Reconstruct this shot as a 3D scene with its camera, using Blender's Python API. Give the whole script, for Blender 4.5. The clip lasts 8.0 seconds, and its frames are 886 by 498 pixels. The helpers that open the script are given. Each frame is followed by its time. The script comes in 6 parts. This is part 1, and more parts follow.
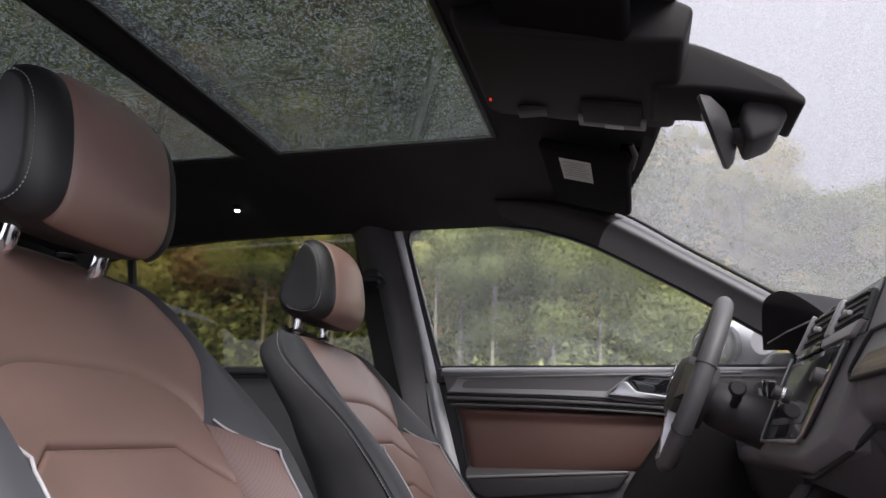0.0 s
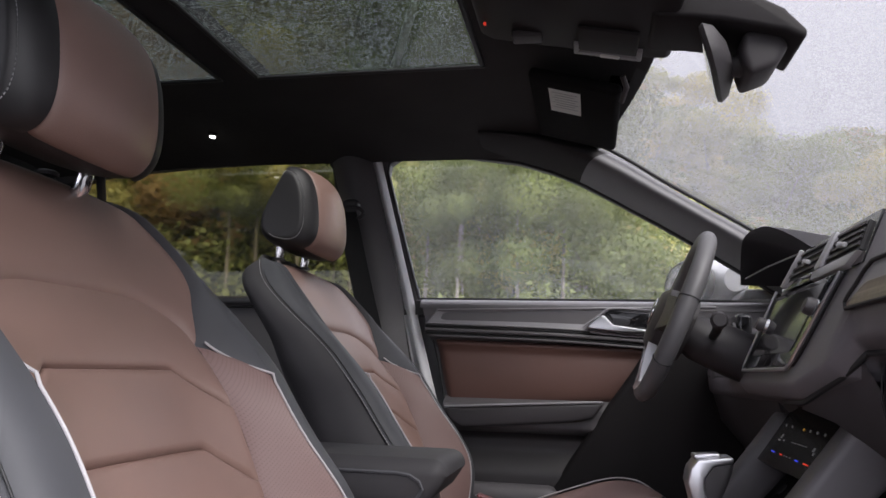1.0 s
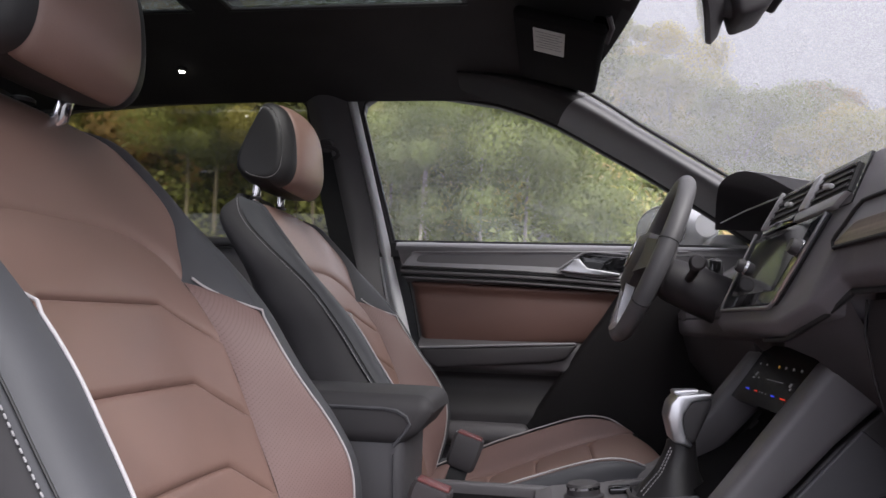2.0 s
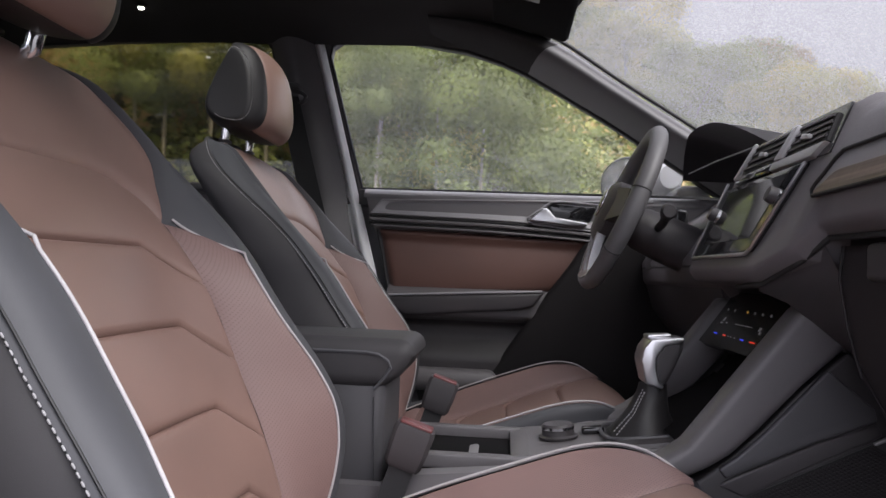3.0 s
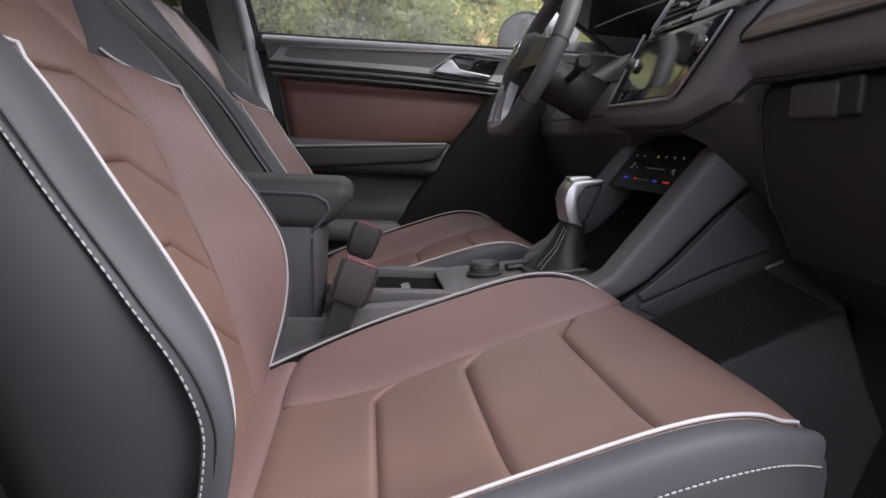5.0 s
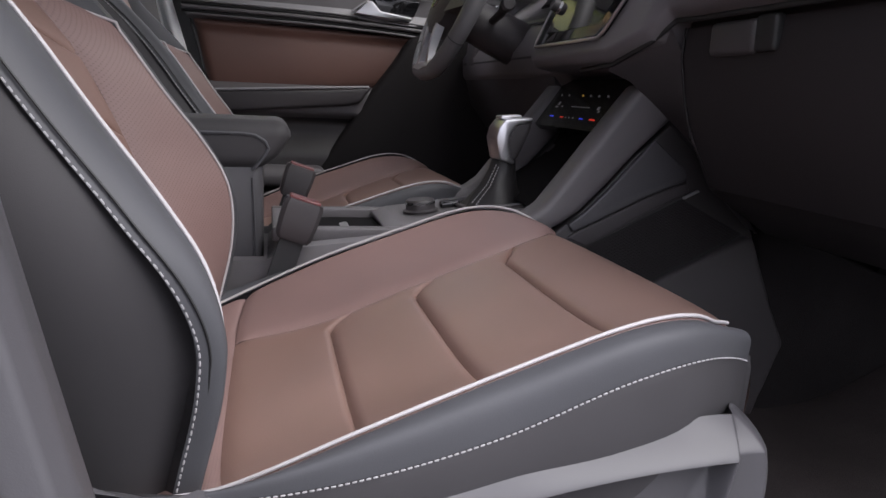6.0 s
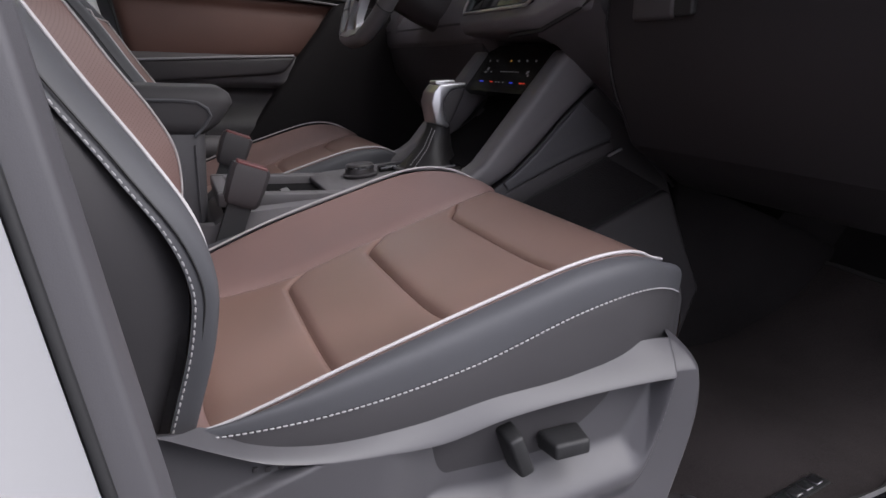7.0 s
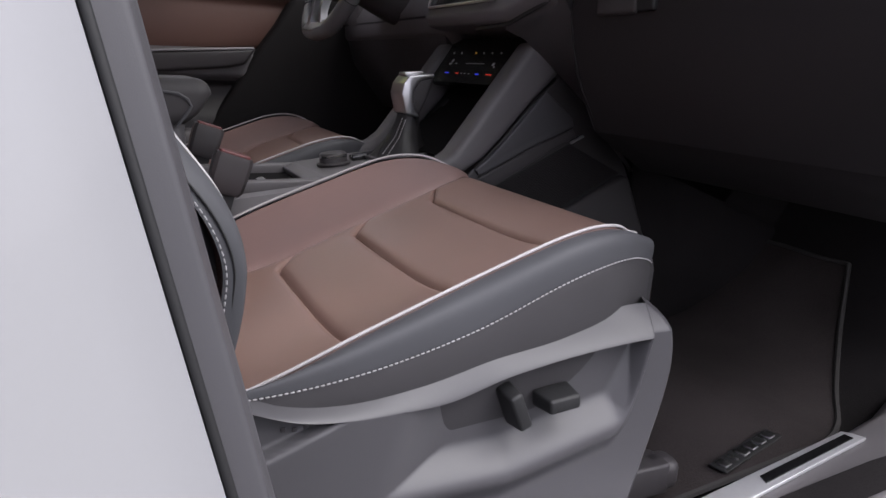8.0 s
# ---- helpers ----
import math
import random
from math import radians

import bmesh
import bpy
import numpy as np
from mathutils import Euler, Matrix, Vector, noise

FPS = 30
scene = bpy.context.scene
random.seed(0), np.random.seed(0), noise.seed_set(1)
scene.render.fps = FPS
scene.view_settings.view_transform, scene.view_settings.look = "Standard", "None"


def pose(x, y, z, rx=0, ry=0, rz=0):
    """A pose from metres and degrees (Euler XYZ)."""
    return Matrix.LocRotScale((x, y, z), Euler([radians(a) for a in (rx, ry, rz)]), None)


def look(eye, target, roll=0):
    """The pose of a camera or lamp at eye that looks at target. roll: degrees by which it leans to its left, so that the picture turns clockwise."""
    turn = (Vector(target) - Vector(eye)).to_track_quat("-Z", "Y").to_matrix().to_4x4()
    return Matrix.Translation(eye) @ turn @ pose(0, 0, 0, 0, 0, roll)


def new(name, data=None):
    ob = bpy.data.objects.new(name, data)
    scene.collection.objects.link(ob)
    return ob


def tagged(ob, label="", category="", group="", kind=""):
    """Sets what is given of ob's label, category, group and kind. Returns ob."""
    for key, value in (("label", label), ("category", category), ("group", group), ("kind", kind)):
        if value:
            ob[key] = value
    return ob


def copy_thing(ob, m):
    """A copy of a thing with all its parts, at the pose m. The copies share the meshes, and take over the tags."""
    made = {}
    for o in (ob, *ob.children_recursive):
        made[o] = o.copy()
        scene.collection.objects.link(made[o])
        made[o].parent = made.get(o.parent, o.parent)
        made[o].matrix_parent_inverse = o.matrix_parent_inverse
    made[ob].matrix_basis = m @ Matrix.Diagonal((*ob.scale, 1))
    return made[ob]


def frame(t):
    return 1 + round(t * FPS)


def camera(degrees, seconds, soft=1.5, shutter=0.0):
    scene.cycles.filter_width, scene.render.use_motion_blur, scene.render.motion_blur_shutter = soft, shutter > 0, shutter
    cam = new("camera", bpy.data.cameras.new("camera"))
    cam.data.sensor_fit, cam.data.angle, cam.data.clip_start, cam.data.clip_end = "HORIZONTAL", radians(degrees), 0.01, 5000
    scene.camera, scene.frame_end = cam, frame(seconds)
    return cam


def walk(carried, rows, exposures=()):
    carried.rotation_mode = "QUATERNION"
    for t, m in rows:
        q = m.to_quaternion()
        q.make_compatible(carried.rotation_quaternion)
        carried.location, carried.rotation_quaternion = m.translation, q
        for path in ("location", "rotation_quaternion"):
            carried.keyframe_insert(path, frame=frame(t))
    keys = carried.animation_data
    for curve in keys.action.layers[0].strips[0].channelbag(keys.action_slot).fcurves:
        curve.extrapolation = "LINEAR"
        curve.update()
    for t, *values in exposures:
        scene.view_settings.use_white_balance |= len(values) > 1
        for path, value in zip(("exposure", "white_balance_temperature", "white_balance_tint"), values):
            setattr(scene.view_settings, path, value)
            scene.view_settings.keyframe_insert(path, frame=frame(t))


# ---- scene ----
cam = camera(62.0, 8.0)
PATH = [
    (0, (0.269, -0.987, 0.955), (-0.211, 0.892, 1.444), 1.2),
    (0.5, (0.249, -0.982, 0.948), (-0.193, 0.927, 1.349), 1.5),
    (1, (0.231, -0.981, 0.943), (-0.161, 0.953, 1.27), 1.7),
    (1.5, (0.214, -0.98, 0.937), (-0.129, 0.974, 1.193), 1.8),
    (3, (0.164, -0.984, 0.923), (0.002, 1.008, 0.984), 2.3),
    (3.5, (0.143, -0.99, 0.918), (0.056, 1.008, 0.913), 2.4),
    (4, (0.119, -0.995, 0.911), (0.114, 1.003, 0.822), 2.5),
    (4.5, (0.097, -0.997, 0.902), (0.191, 0.991, 0.71), 2.7),
    (5, (0.076, -1.003, 0.892), (0.29, 0.964, 0.604), 2.8),
    (6.5, (0.008, -1.047, 0.873), (0.584, 0.815, 0.427), 2.4),
    (7, (-0.016, -1.064, 0.869), (0.662, 0.757, 0.396), 2.1),
    (7.5, (-0.043, -1.077, 0.867), (0.713, 0.711, 0.382), 2.1),
    (8, (-0.076, -1.092, 0.865), (0.746, 0.666, 0.381), 2.1),
]
walk(cam, [(t, look(eye, target, roll)) for t, eye, target, roll in PATH], [(0, 1.36), (4.5, 1.33), (6.5, 1.13), (8, 1.02)])

# ---- light ----
world = bpy.data.worlds.new("overcast")
scene.world = world
world.use_nodes = True
wn, wl = world.node_tree.nodes, world.node_tree.links
sky = wn.new("ShaderNodeTexSky")
sky.sky_type, sky.sun_disc = "NISHITA", False
sky.sun_elevation, sky.sun_rotation = radians(50), radians(124)
cloud = wn.new("ShaderNodeMix")
cloud.data_type = "RGBA"
cloud.inputs["Factor"].default_value = 0.93
# an overcast sky, several times as bright overhead as at the horizon
up_way, up_axis, up_gain, dome = wn.new("ShaderNodeTexCoord"), wn.new("ShaderNodeSeparateXYZ"), wn.new("ShaderNodeMapRange"), wn.new("ShaderNodeVectorMath")
up_gain.inputs["To Min"].default_value, up_gain.inputs["To Max"].default_value = 0.95, 3.8
dome.operation = "SCALE"
dome.inputs[0].default_value = (3.6, 3.53, 4.0)
wl.new(up_way.outputs["Generated"], up_axis.inputs[0])
wl.new(up_axis.outputs["Z"], up_gain.inputs["Value"])
wl.new(up_gain.outputs["Result"], dome.inputs["Scale"])
wl.new(dome.outputs["Vector"], cloud.inputs["B"])
wl.new(sky.outputs["Color"], cloud.inputs["A"])
wl.new(cloud.outputs["Result"], wn["Background"].inputs["Color"])
wn["Background"].inputs["Strength"].default_value = 0.135
sun = new("sun", bpy.data.lights.new("sun", "SUN"))
sun.data.energy, sun.data.angle, sun.data.color = 1.7, radians(50), (1.0, 0.97, 0.95)
sun.matrix_world = look((3.8, -3.5, 6.6), (0, 0, 0.8))


# ---- materials ----
def material(name, colour, rough=0.5, metal=0.0, spread=0.12, grain=300, fine=0.15, relief=0.0006, stains=6, coat=0.0, specular=0.5, islands=0.0):
    """A surface with blotches, grain and a fine relief, at real size."""
    m = bpy.data.materials.new(name)
    m.use_nodes = True
    n, l = m.node_tree.nodes, m.node_tree.links
    b = n["Principled BSDF"]
    b.inputs["Metallic"].default_value = metal
    b.inputs["Coat Weight"].default_value = coat
    b.inputs["Specular IOR Level"].default_value = specular
    at = n.new("ShaderNodeTexCoord")
    big, small = n.new("ShaderNodeTexNoise"), n.new("ShaderNodeTexNoise")
    big.inputs["Scale"].default_value, big.inputs["Detail"].default_value = stains, 4
    small.inputs["Scale"].default_value, small.inputs["Detail"].default_value = grain, 3
    for t in (big, small):
        l.new(at.outputs["Object"], t.inputs["Vector"])
    both = n.new("ShaderNodeMath")
    both.operation = "MULTIPLY_ADD"
    both.inputs[1].default_value = fine
    l.new(small.outputs["Fac"], both.inputs[0])
    l.new(big.outputs["Fac"], both.inputs[2])
    ramp = n.new("ShaderNodeValToRGB")
    lo, hi = 1 - spread, 1 + spread
    ramp.color_ramp.elements[0].position, ramp.color_ramp.elements[1].position = 0.3 + fine / 2, 0.7 + fine / 2
    ramp.color_ramp.elements[0].color = (*(c * lo for c in colour), 1)
    ramp.color_ramp.elements[1].color = (*(min(c * hi, 1) for c in colour), 1)
    l.new(both.outputs[0], ramp.inputs["Fac"])
    out = ramp.outputs["Color"]
    if islands:
        geo, hue = n.new("ShaderNodeNewGeometry"), n.new("ShaderNodeHueSaturation")
        var = n.new("ShaderNodeMapRange")
        var.inputs["To Min"].default_value, var.inputs["To Max"].default_value = 1 - islands, 1 + islands
        l.new(geo.outputs["Random Per Island"], var.inputs["Value"])
        l.new(var.outputs["Result"], hue.inputs["Value"])
        l.new(out, hue.inputs["Color"])
        out = hue.outputs["Color"]
    l.new(out, b.inputs["Base Color"])
    r = n.new("ShaderNodeMapRange")
    r.inputs["To Min"].default_value, r.inputs["To Max"].default_value = max(rough - 0.07, 0.02), min(rough + 0.07, 1)
    l.new(big.outputs["Fac"], r.inputs["Value"])
    l.new(r.outputs["Result"], b.inputs["Roughness"])
    if relief:
        bump = n.new("ShaderNodeBump")
        bump.inputs["Strength"].default_value, bump.inputs["Distance"].default_value = 0.6, relief
        l.new(small.outputs["Fac"], bump.inputs["Height"])
        l.new(bump.outputs["Normal"], b.inputs["Normal"])
    return m


def perforate(m, pitch=0.0038, flat="XZ"):
    """Adds rows of small punched holes to a leather."""
    n, l = m.node_tree.nodes, m.node_tree.links
    b = n["Principled BSDF"]
    at, sep = n.new("ShaderNodeTexCoord"), n.new("ShaderNodeSeparateXYZ")
    l.new(at.outputs["Object"], sep.inputs[0])
    waves = []
    for axis, lean in (("Y", 1.5 if flat == "XZ" else 1.0), (flat[1], 0.9)):
        mul, sine = n.new("ShaderNodeMath"), n.new("ShaderNodeMath")
        mul.operation, sine.operation = "MULTIPLY", "SINE"
        mul.inputs[1].default_value = 2 * math.pi / pitch * lean
        l.new(sep.outputs[axis], mul.inputs[0])
        l.new(mul.outputs[0], sine.inputs[0])
        waves.append(sine)
    prod, hole = n.new("ShaderNodeMath"), n.new("ShaderNodeMath")
    prod.operation, hole.operation = "MULTIPLY", "GREATER_THAN"
    l.new(waves[0].outputs[0], prod.inputs[0])
    l.new(waves[1].outputs[0], prod.inputs[1])
    l.new(prod.outputs[0], hole.inputs[0])
    hole.inputs[1].default_value = 0.70
    mix = n.new("ShaderNodeMix")
    mix.data_type = "RGBA"
    l.new(b.inputs["Base Color"].links[0].from_socket, mix.inputs["A"])
    mix.inputs["B"].default_value = (0.130, 0.082, 0.075, 1)
    l.new(hole.outputs[0], mix.inputs["Factor"])
    l.new(mix.outputs["Result"], b.inputs["Base Color"])
    return m


def glass(name, tint, gloss=0.02, mist=0.0, fogged=0.5, blur=0.0):
    """A thin pane: what lies behind shows through, tinted, under a clear reflection. mist: how much of it is fogged with fine water; blur: how far a wet film softens the view."""
    m = bpy.data.materials.new(name)
    m.use_nodes = True
    n, l = m.node_tree.nodes, m.node_tree.links
    n.remove(n["Principled BSDF"])
    see, shine, mix, edge = n.new("ShaderNodeBsdfTransparent"), n.new("ShaderNodeBsdfGlossy"), n.new("ShaderNodeMixShader"), n.new("ShaderNodeLayerWeight")
    fog, haze, power = n.new("ShaderNodeBsdfTranslucent"), n.new("ShaderNodeMixShader"), n.new("ShaderNodeMath")
    fog.inputs["Color"].default_value = (fogged, fogged, fogged, 1)
    haze.inputs["Fac"].default_value = mist
    power.operation = "POWER"
    power.inputs[1].default_value = 5.0
    gain = n.new("ShaderNodeMapRange")
    gain.inputs["To Min"].default_value, gain.inputs["To Max"].default_value = 0.04, 0.9
    if blur:
        n.remove(see)
        see = n.new("ShaderNodeBsdfRefraction")
        see.inputs["Roughness"].default_value, see.inputs["IOR"].default_value = blur, 1.05
    see.inputs["Color"].default_value = (*tint, 1)
    shine.inputs["Roughness"].default_value = gloss
    l.new(edge.outputs["Facing"], power.inputs[0])
    l.new(power.outputs[0], gain.inputs["Value"])
    l.new(gain.outputs["Result"], mix.inputs["Fac"])
    l.new(see.outputs[0], haze.inputs[1])
    l.new(fog.outputs[0], haze.inputs[2])
    l.new(haze.outputs[0], mix.inputs[1])
    l.new(shine.outputs[0], mix.inputs[2])
    l.new(mix.outputs[0], n["Material Output"].inputs["Surface"])
    return m


def water(name, tint=(1, 1, 1)):
    m = bpy.data.materials.new(name)
    m.use_nodes = True
    b = m.node_tree.nodes["Principled BSDF"]
    b.inputs["Base Color"].default_value = (*tint, 1)
    b.inputs["Transmission Weight"].default_value, b.inputs["Roughness"].default_value, b.inputs["IOR"].default_value = 1, 0.03, 1.33
    return m


def glow(name, colour, strength):
    m = bpy.data.materials.new(name)
    m.use_nodes = True
    b = m.node_tree.nodes["Principled BSDF"]
    b.inputs["Base Color"].default_value = (*colour, 1)
    b.inputs["Emission Color"].default_value, b.inputs["Emission Strength"].default_value = (*colour, 1), strength
    return m


def wood(name):
    m = material(name, (0.10, 0.07, 0.052), rough=0.38, spread=0.2, grain=90, coat=0.3)
    n, l = m.node_tree.nodes, m.node_tree.links
    at, mp, w, ramp = n.new("ShaderNodeTexCoord"), n.new("ShaderNodeMapping"), n.new("ShaderNodeTexNoise"), n.new("ShaderNodeValToRGB")
    mp.inputs["Scale"].default_value = (60, 3, 160)
    w.inputs["Scale"].default_value, w.inputs["Detail"].default_value = 1.2, 5
    l.new(at.outputs["Object"], mp.inputs[0])
    l.new(mp.outputs[0], w.inputs["Vector"])
    ramp.color_ramp.elements[0].position, ramp.color_ramp.elements[1].position = 0.35, 0.65
    ramp.color_ramp.elements[0].color, ramp.color_ramp.elements[1].color = (0.075, 0.054, 0.042, 1), (0.23, 0.18, 0.145, 1)
    l.new(w.outputs["Fac"], ramp.inputs[0])
    l.new(ramp.outputs[0], n["Principled BSDF"].inputs["Base Color"])
    return m


BROWN = material("brown_leather", (0.222, 0.141, 0.118), 0.42, spread=0.10, grain=700, fine=0.2, relief=0.0003, stains=9)
PERF = perforate(material("perforated_brown_leather", (0.198, 0.127, 0.117), 0.5, spread=0.08, grain=600, relief=0.0003, stains=9))
PERF_FLAT = perforate(material("perforated_cushion_leather", (0.222, 0.144, 0.133), 0.5, spread=0.08, grain=600, relief=0.0003, stains=9), flat="ZX")
GREY = material("grey_leather", (0.068, 0.069, 0.076), 0.58, spread=0.10, grain=1000, relief=0.00015, stains=8, specular=0.3)
RIM_LEATHER = material("wheel_leather", (0.115, 0.112, 0.118), 0.5, spread=0.12, grain=1100, relief=0.0002, stains=9)
BLACK = material("black_leather", (0.043, 0.041, 0.044), 0.62, spread=0.10, grain=1500, relief=0.0001, stains=8, specular=0.3)
PIPING = material("pale_piping", (0.43, 0.41, 0.42), 0.5, spread=0.06, grain=900, relief=0.0002)
THREAD = material("pale_thread", (0.34, 0.33, 0.34), 0.7, spread=0.08, relief=0.0)
PLASTIC = material("dark_grey_plastic", (0.108, 0.101, 0.106), 0.47, spread=0.10, grain=1500, relief=0.00012, stains=5)
SOFT = material("soft_black_plastic", (0.044, 0.040, 0.043), 0.5, spread=0.12, grain=900, relief=0.0004, stains=5)
SIDE = material("black_side_plastic", (0.035, 0.032, 0.034), 0.5, spread=0.12, grain=900, relief=0.0004, stains=5)
PAD = material("grey_dashboard_pad", (0.115, 0.106, 0.113), 0.5, spread=0.10, grain=900, relief=0.0004, stains=5)
DOOR_DECOR = material("grey_door_decor", (0.27, 0.265, 0.28), 0.36, spread=0.08, grain=700, relief=0.0002, stains=4)
DOOR_PLASTIC = material("grey_door_plastic", (0.115, 0.109, 0.115), 0.42, spread=0.08, grain=1500, relief=0.00012, stains=5)
SATIN_GREY = material("satin_grey_decor", (0.24, 0.235, 0.245), 0.36, spread=0.06, grain=700, relief=0.0002, stains=4)
BRIGHT = material("pale_satin_trim", (0.40, 0.40, 0.41), 0.34, 0.25, spread=0.05, grain=500, relief=0.0001)
# black plastic darkened further, with shade on lower dash and roof console in its colour
LOWER = material("shaded_black_plastic", (0.020, 0.0175, 0.019), 0.62, spread=0.10, grain=900, relief=0.0003, stains=5, specular=0.25)
BOOT = material("deep_black_leather", (0.016, 0.015, 0.016), 0.5, spread=0.15, grain=1200, relief=0.0002, stains=12)
VISOR = material("black_visor_cloth", (0.012, 0.0115, 0.012), 0.95, spread=0.15, grain=900, relief=0.0006, specular=0.08)
# door swoop: the footwell's shade is put into this near-black colour
FOOT = material("shaded_door_foot", (0.013, 0.0115, 0.0125), 0.75, spread=0.10, grain=900, relief=0.0003, stains=5, specular=0.2)
# near-black that paints the shade inside the cup holder and niche
RECESS_SHADE = material("recess_shade_black", (0.006, 0.0055, 0.006), 0.85, relief=0.0, specular=0.1)
TRIM = material("mid_grey_plastic", (0.064, 0.062, 0.068), 0.45, spread=0.08, grain=1700, relief=0.0001, stains=4)
PILLAR = material("grey_pillar_trim", (0.155, 0.152, 0.160), 0.55, spread=0.08, grain=800, relief=0.0004, stains=4)
GLOSS = material("gloss_black", (0.008, 0.008, 0.009), 0.06, spread=0.1, relief=0.0, coat=0.6)
CHROME = material("chrome", (0.75, 0.75, 0.77), 0.12, 1.0, spread=0.05, relief=0.0)
SATIN = material("satin_silver", (0.58, 0.58, 0.60), 0.3, 1.0, spread=0.06, grain=500, relief=0.0001)
CLOTH = material("black_headliner_cloth", (0.042, 0.040, 0.041), 0.9, spread=0.15, grain=900, relief=0.0006, specular=0.2)
MAT = material("dark_mat_carpet", (0.040, 0.034, 0.034), 0.95, spread=0.3, grain=500, fine=0.6, relief=0.002, specular=0.1)
CARPET = material("black_carpet", (0.015, 0.0135, 0.014), 0.95, spread=0.3, grain=500, fine=0.6, relief=0.002, specular=0.1)
RUBBER = material("black_rubber", (0.012, 0.012, 0.013), 0.6, spread=0.2, grain=400, relief=0.0003)
PAINT = material("white_car_paint", (0.285, 0.286, 0.295), 0.22, spread=0.015, grain=300, relief=0.0, stains=2, coat=0.6)
BELT = material("black_webbing", (0.02, 0.02, 0.022), 0.75, spread=0.2, grain=900, relief=0.0005)
WALNUT = wood("dark_wood_inlay")
LABEL = material("white_sticker", (0.62, 0.63, 0.60), 0.5, spread=0.05, relief=0.0)
INK = material("sticker_ink", (0.25, 0.25, 0.26), 0.6, relief=0.0)
YELLOW = material("yellow_sticker", (0.65, 0.5, 0.08), 0.5, relief=0.0)
# outside mirror: the car side's dark reflection is put into the colour
DARK_REFLECT = material("dark_reflection_glass", (0.03, 0.031, 0.033), 0.05, 1.0, spread=0.05, relief=0.0)
MIRROR = material("mirror_glass", (0.8, 0.8, 0.82), 0.03, 1.0, spread=0.01, relief=0.0)
PANE = glass("misted_glass", (0.97, 0.97, 0.95), mist=0.10, fogged=0.95, blur=0.135)
REARPANE = glass("privacy_glass", (0.265, 0.24, 0.165), mist=0.01, blur=0.16)
SCREENPANE = glass("windscreen_glass", (0.255, 0.255, 0.26), mist=0.26, fogged=0.29)
ROOFPANE = glass("tinted_roof_glass", (0.043, 0.053, 0.050), mist=0.008)
DROPS = water("rain_drops")
SCREENBEADS = glass("windscreen_beads", (0.9, 0.9, 0.91), mist=0.75, fogged=0.74)
MILKY = glass("rain_beads", (0.95, 0.95, 0.95), mist=0.8, fogged=0.9)
LAMP = glow("lamp_light", (1.0, 0.97, 0.9), 4.0)
RED = glow("red_light", (1.0, 0.06, 0.03), 0.14)
BLUE = glow("blue_light", (0.05, 0.08, 1.0), 0.2)
WHITE = glow("white_light", (0.2, 0.2, 0.21), 0.045)
AMBER = glow("amber_light", (1.0, 0.6, 0.1), 0.045)
ASPHALT = material("asphalt", (0.05, 0.05, 0.05), 0.8, spread=0.2, grain=40, relief=0.004, stains=0.5)
SOIL = material("leafy_soil", (0.10, 0.11, 0.05), 0.95, spread=0.6, grain=5, fine=0.9, relief=0.08, stains=0.6)
BARK = material("bark", (0.34, 0.31, 0.26), 0.9, spread=0.3, grain=30, relief=0.01, stains=3)


def leaves(name, colour):
    """Leaves that let part of the light through."""
    m = material(name, colour, 0.6, spread=0.35, grain=3, fine=0.4, relief=0.0, stains=0.5, islands=0.16)
    n, l = m.node_tree.nodes, m.node_tree.links
    b, thin, mix = n["Principled BSDF"], n.new("ShaderNodeBsdfTranslucent"), n.new("ShaderNodeMixShader")
    mix.inputs["Fac"].default_value = 0.45
    l.new(b.inputs["Base Color"].links[0].from_socket, thin.inputs["Color"])
    l.new(b.outputs[0], mix.inputs[1])
    l.new(thin.outputs[0], mix.inputs[2])
    l.new(mix.outputs[0], n["Material Output"].inputs["Surface"])
    return m


FOLIAGE = [leaves("green_leaves", (0.35, 0.40, 0.14)), leaves("olive_leaves", (0.49, 0.48, 0.19)), leaves("yellow_leaves", (0.64, 0.56, 0.18)),
           leaves("rust_leaves", (0.54, 0.39, 0.18)), leaves("dark_leaves", (0.20, 0.235, 0.085))]


# ---- mesh helpers ----
def part(name, bm, mat, parent=None, label="", smooth=35):
    """Links a bmesh as one mesh, smooth but for edges sharper than the given angle."""
    bmesh.ops.recalc_face_normals(bm, faces=bm.faces)
    lim = radians(smooth)
    for e in bm.edges:
        e.smooth = len(e.link_faces) != 2 or e.calc_face_angle(0) < lim
    for f in bm.faces:
        f.smooth = smooth > 0
    me = bpy.data.meshes.new(name)
    bm.to_mesh(me)
    bm.free()
    for m in mat if isinstance(mat, (list, tuple)) else [mat]:
        me.materials.append(m)
    ob = new(name, me)
    if parent:
        ob.parent = parent
    if label:
        ob["label"] = label
    return ob


def thing(name, label, category, group="", kind="", at=(0, 0, 0)):
    ob = new(name)
    ob.empty_display_size = 0.05
    ob.location = at
    return tagged(ob, label, category, group, kind)


def ease(xs, ys):
    """A smooth curve through knots."""
    xs, ys = np.array(xs, float), np.array(ys, float)
    d = np.gradient(ys, xs)

    def at(x):
        x = min(max(x, xs[0]), xs[-1])
        i = min(max(int(np.searchsorted(xs, x)) - 1, 0), len(xs) - 2)
        h = xs[i + 1] - xs[i]
        t = (x - xs[i]) / h
        return float((2 * t**3 - 3 * t**2 + 1) * ys[i] + (t**3 - 2 * t**2 + t) * h * d[i] + (3 * t**2 - 2 * t**3) * ys[i + 1] + (t**3 - t**2) * h * d[i + 1])
    return at


def step(a, b, x):
    t = min(max((x - a) / (b - a), 0), 1)
    return t * t * (3 - 2 * t)


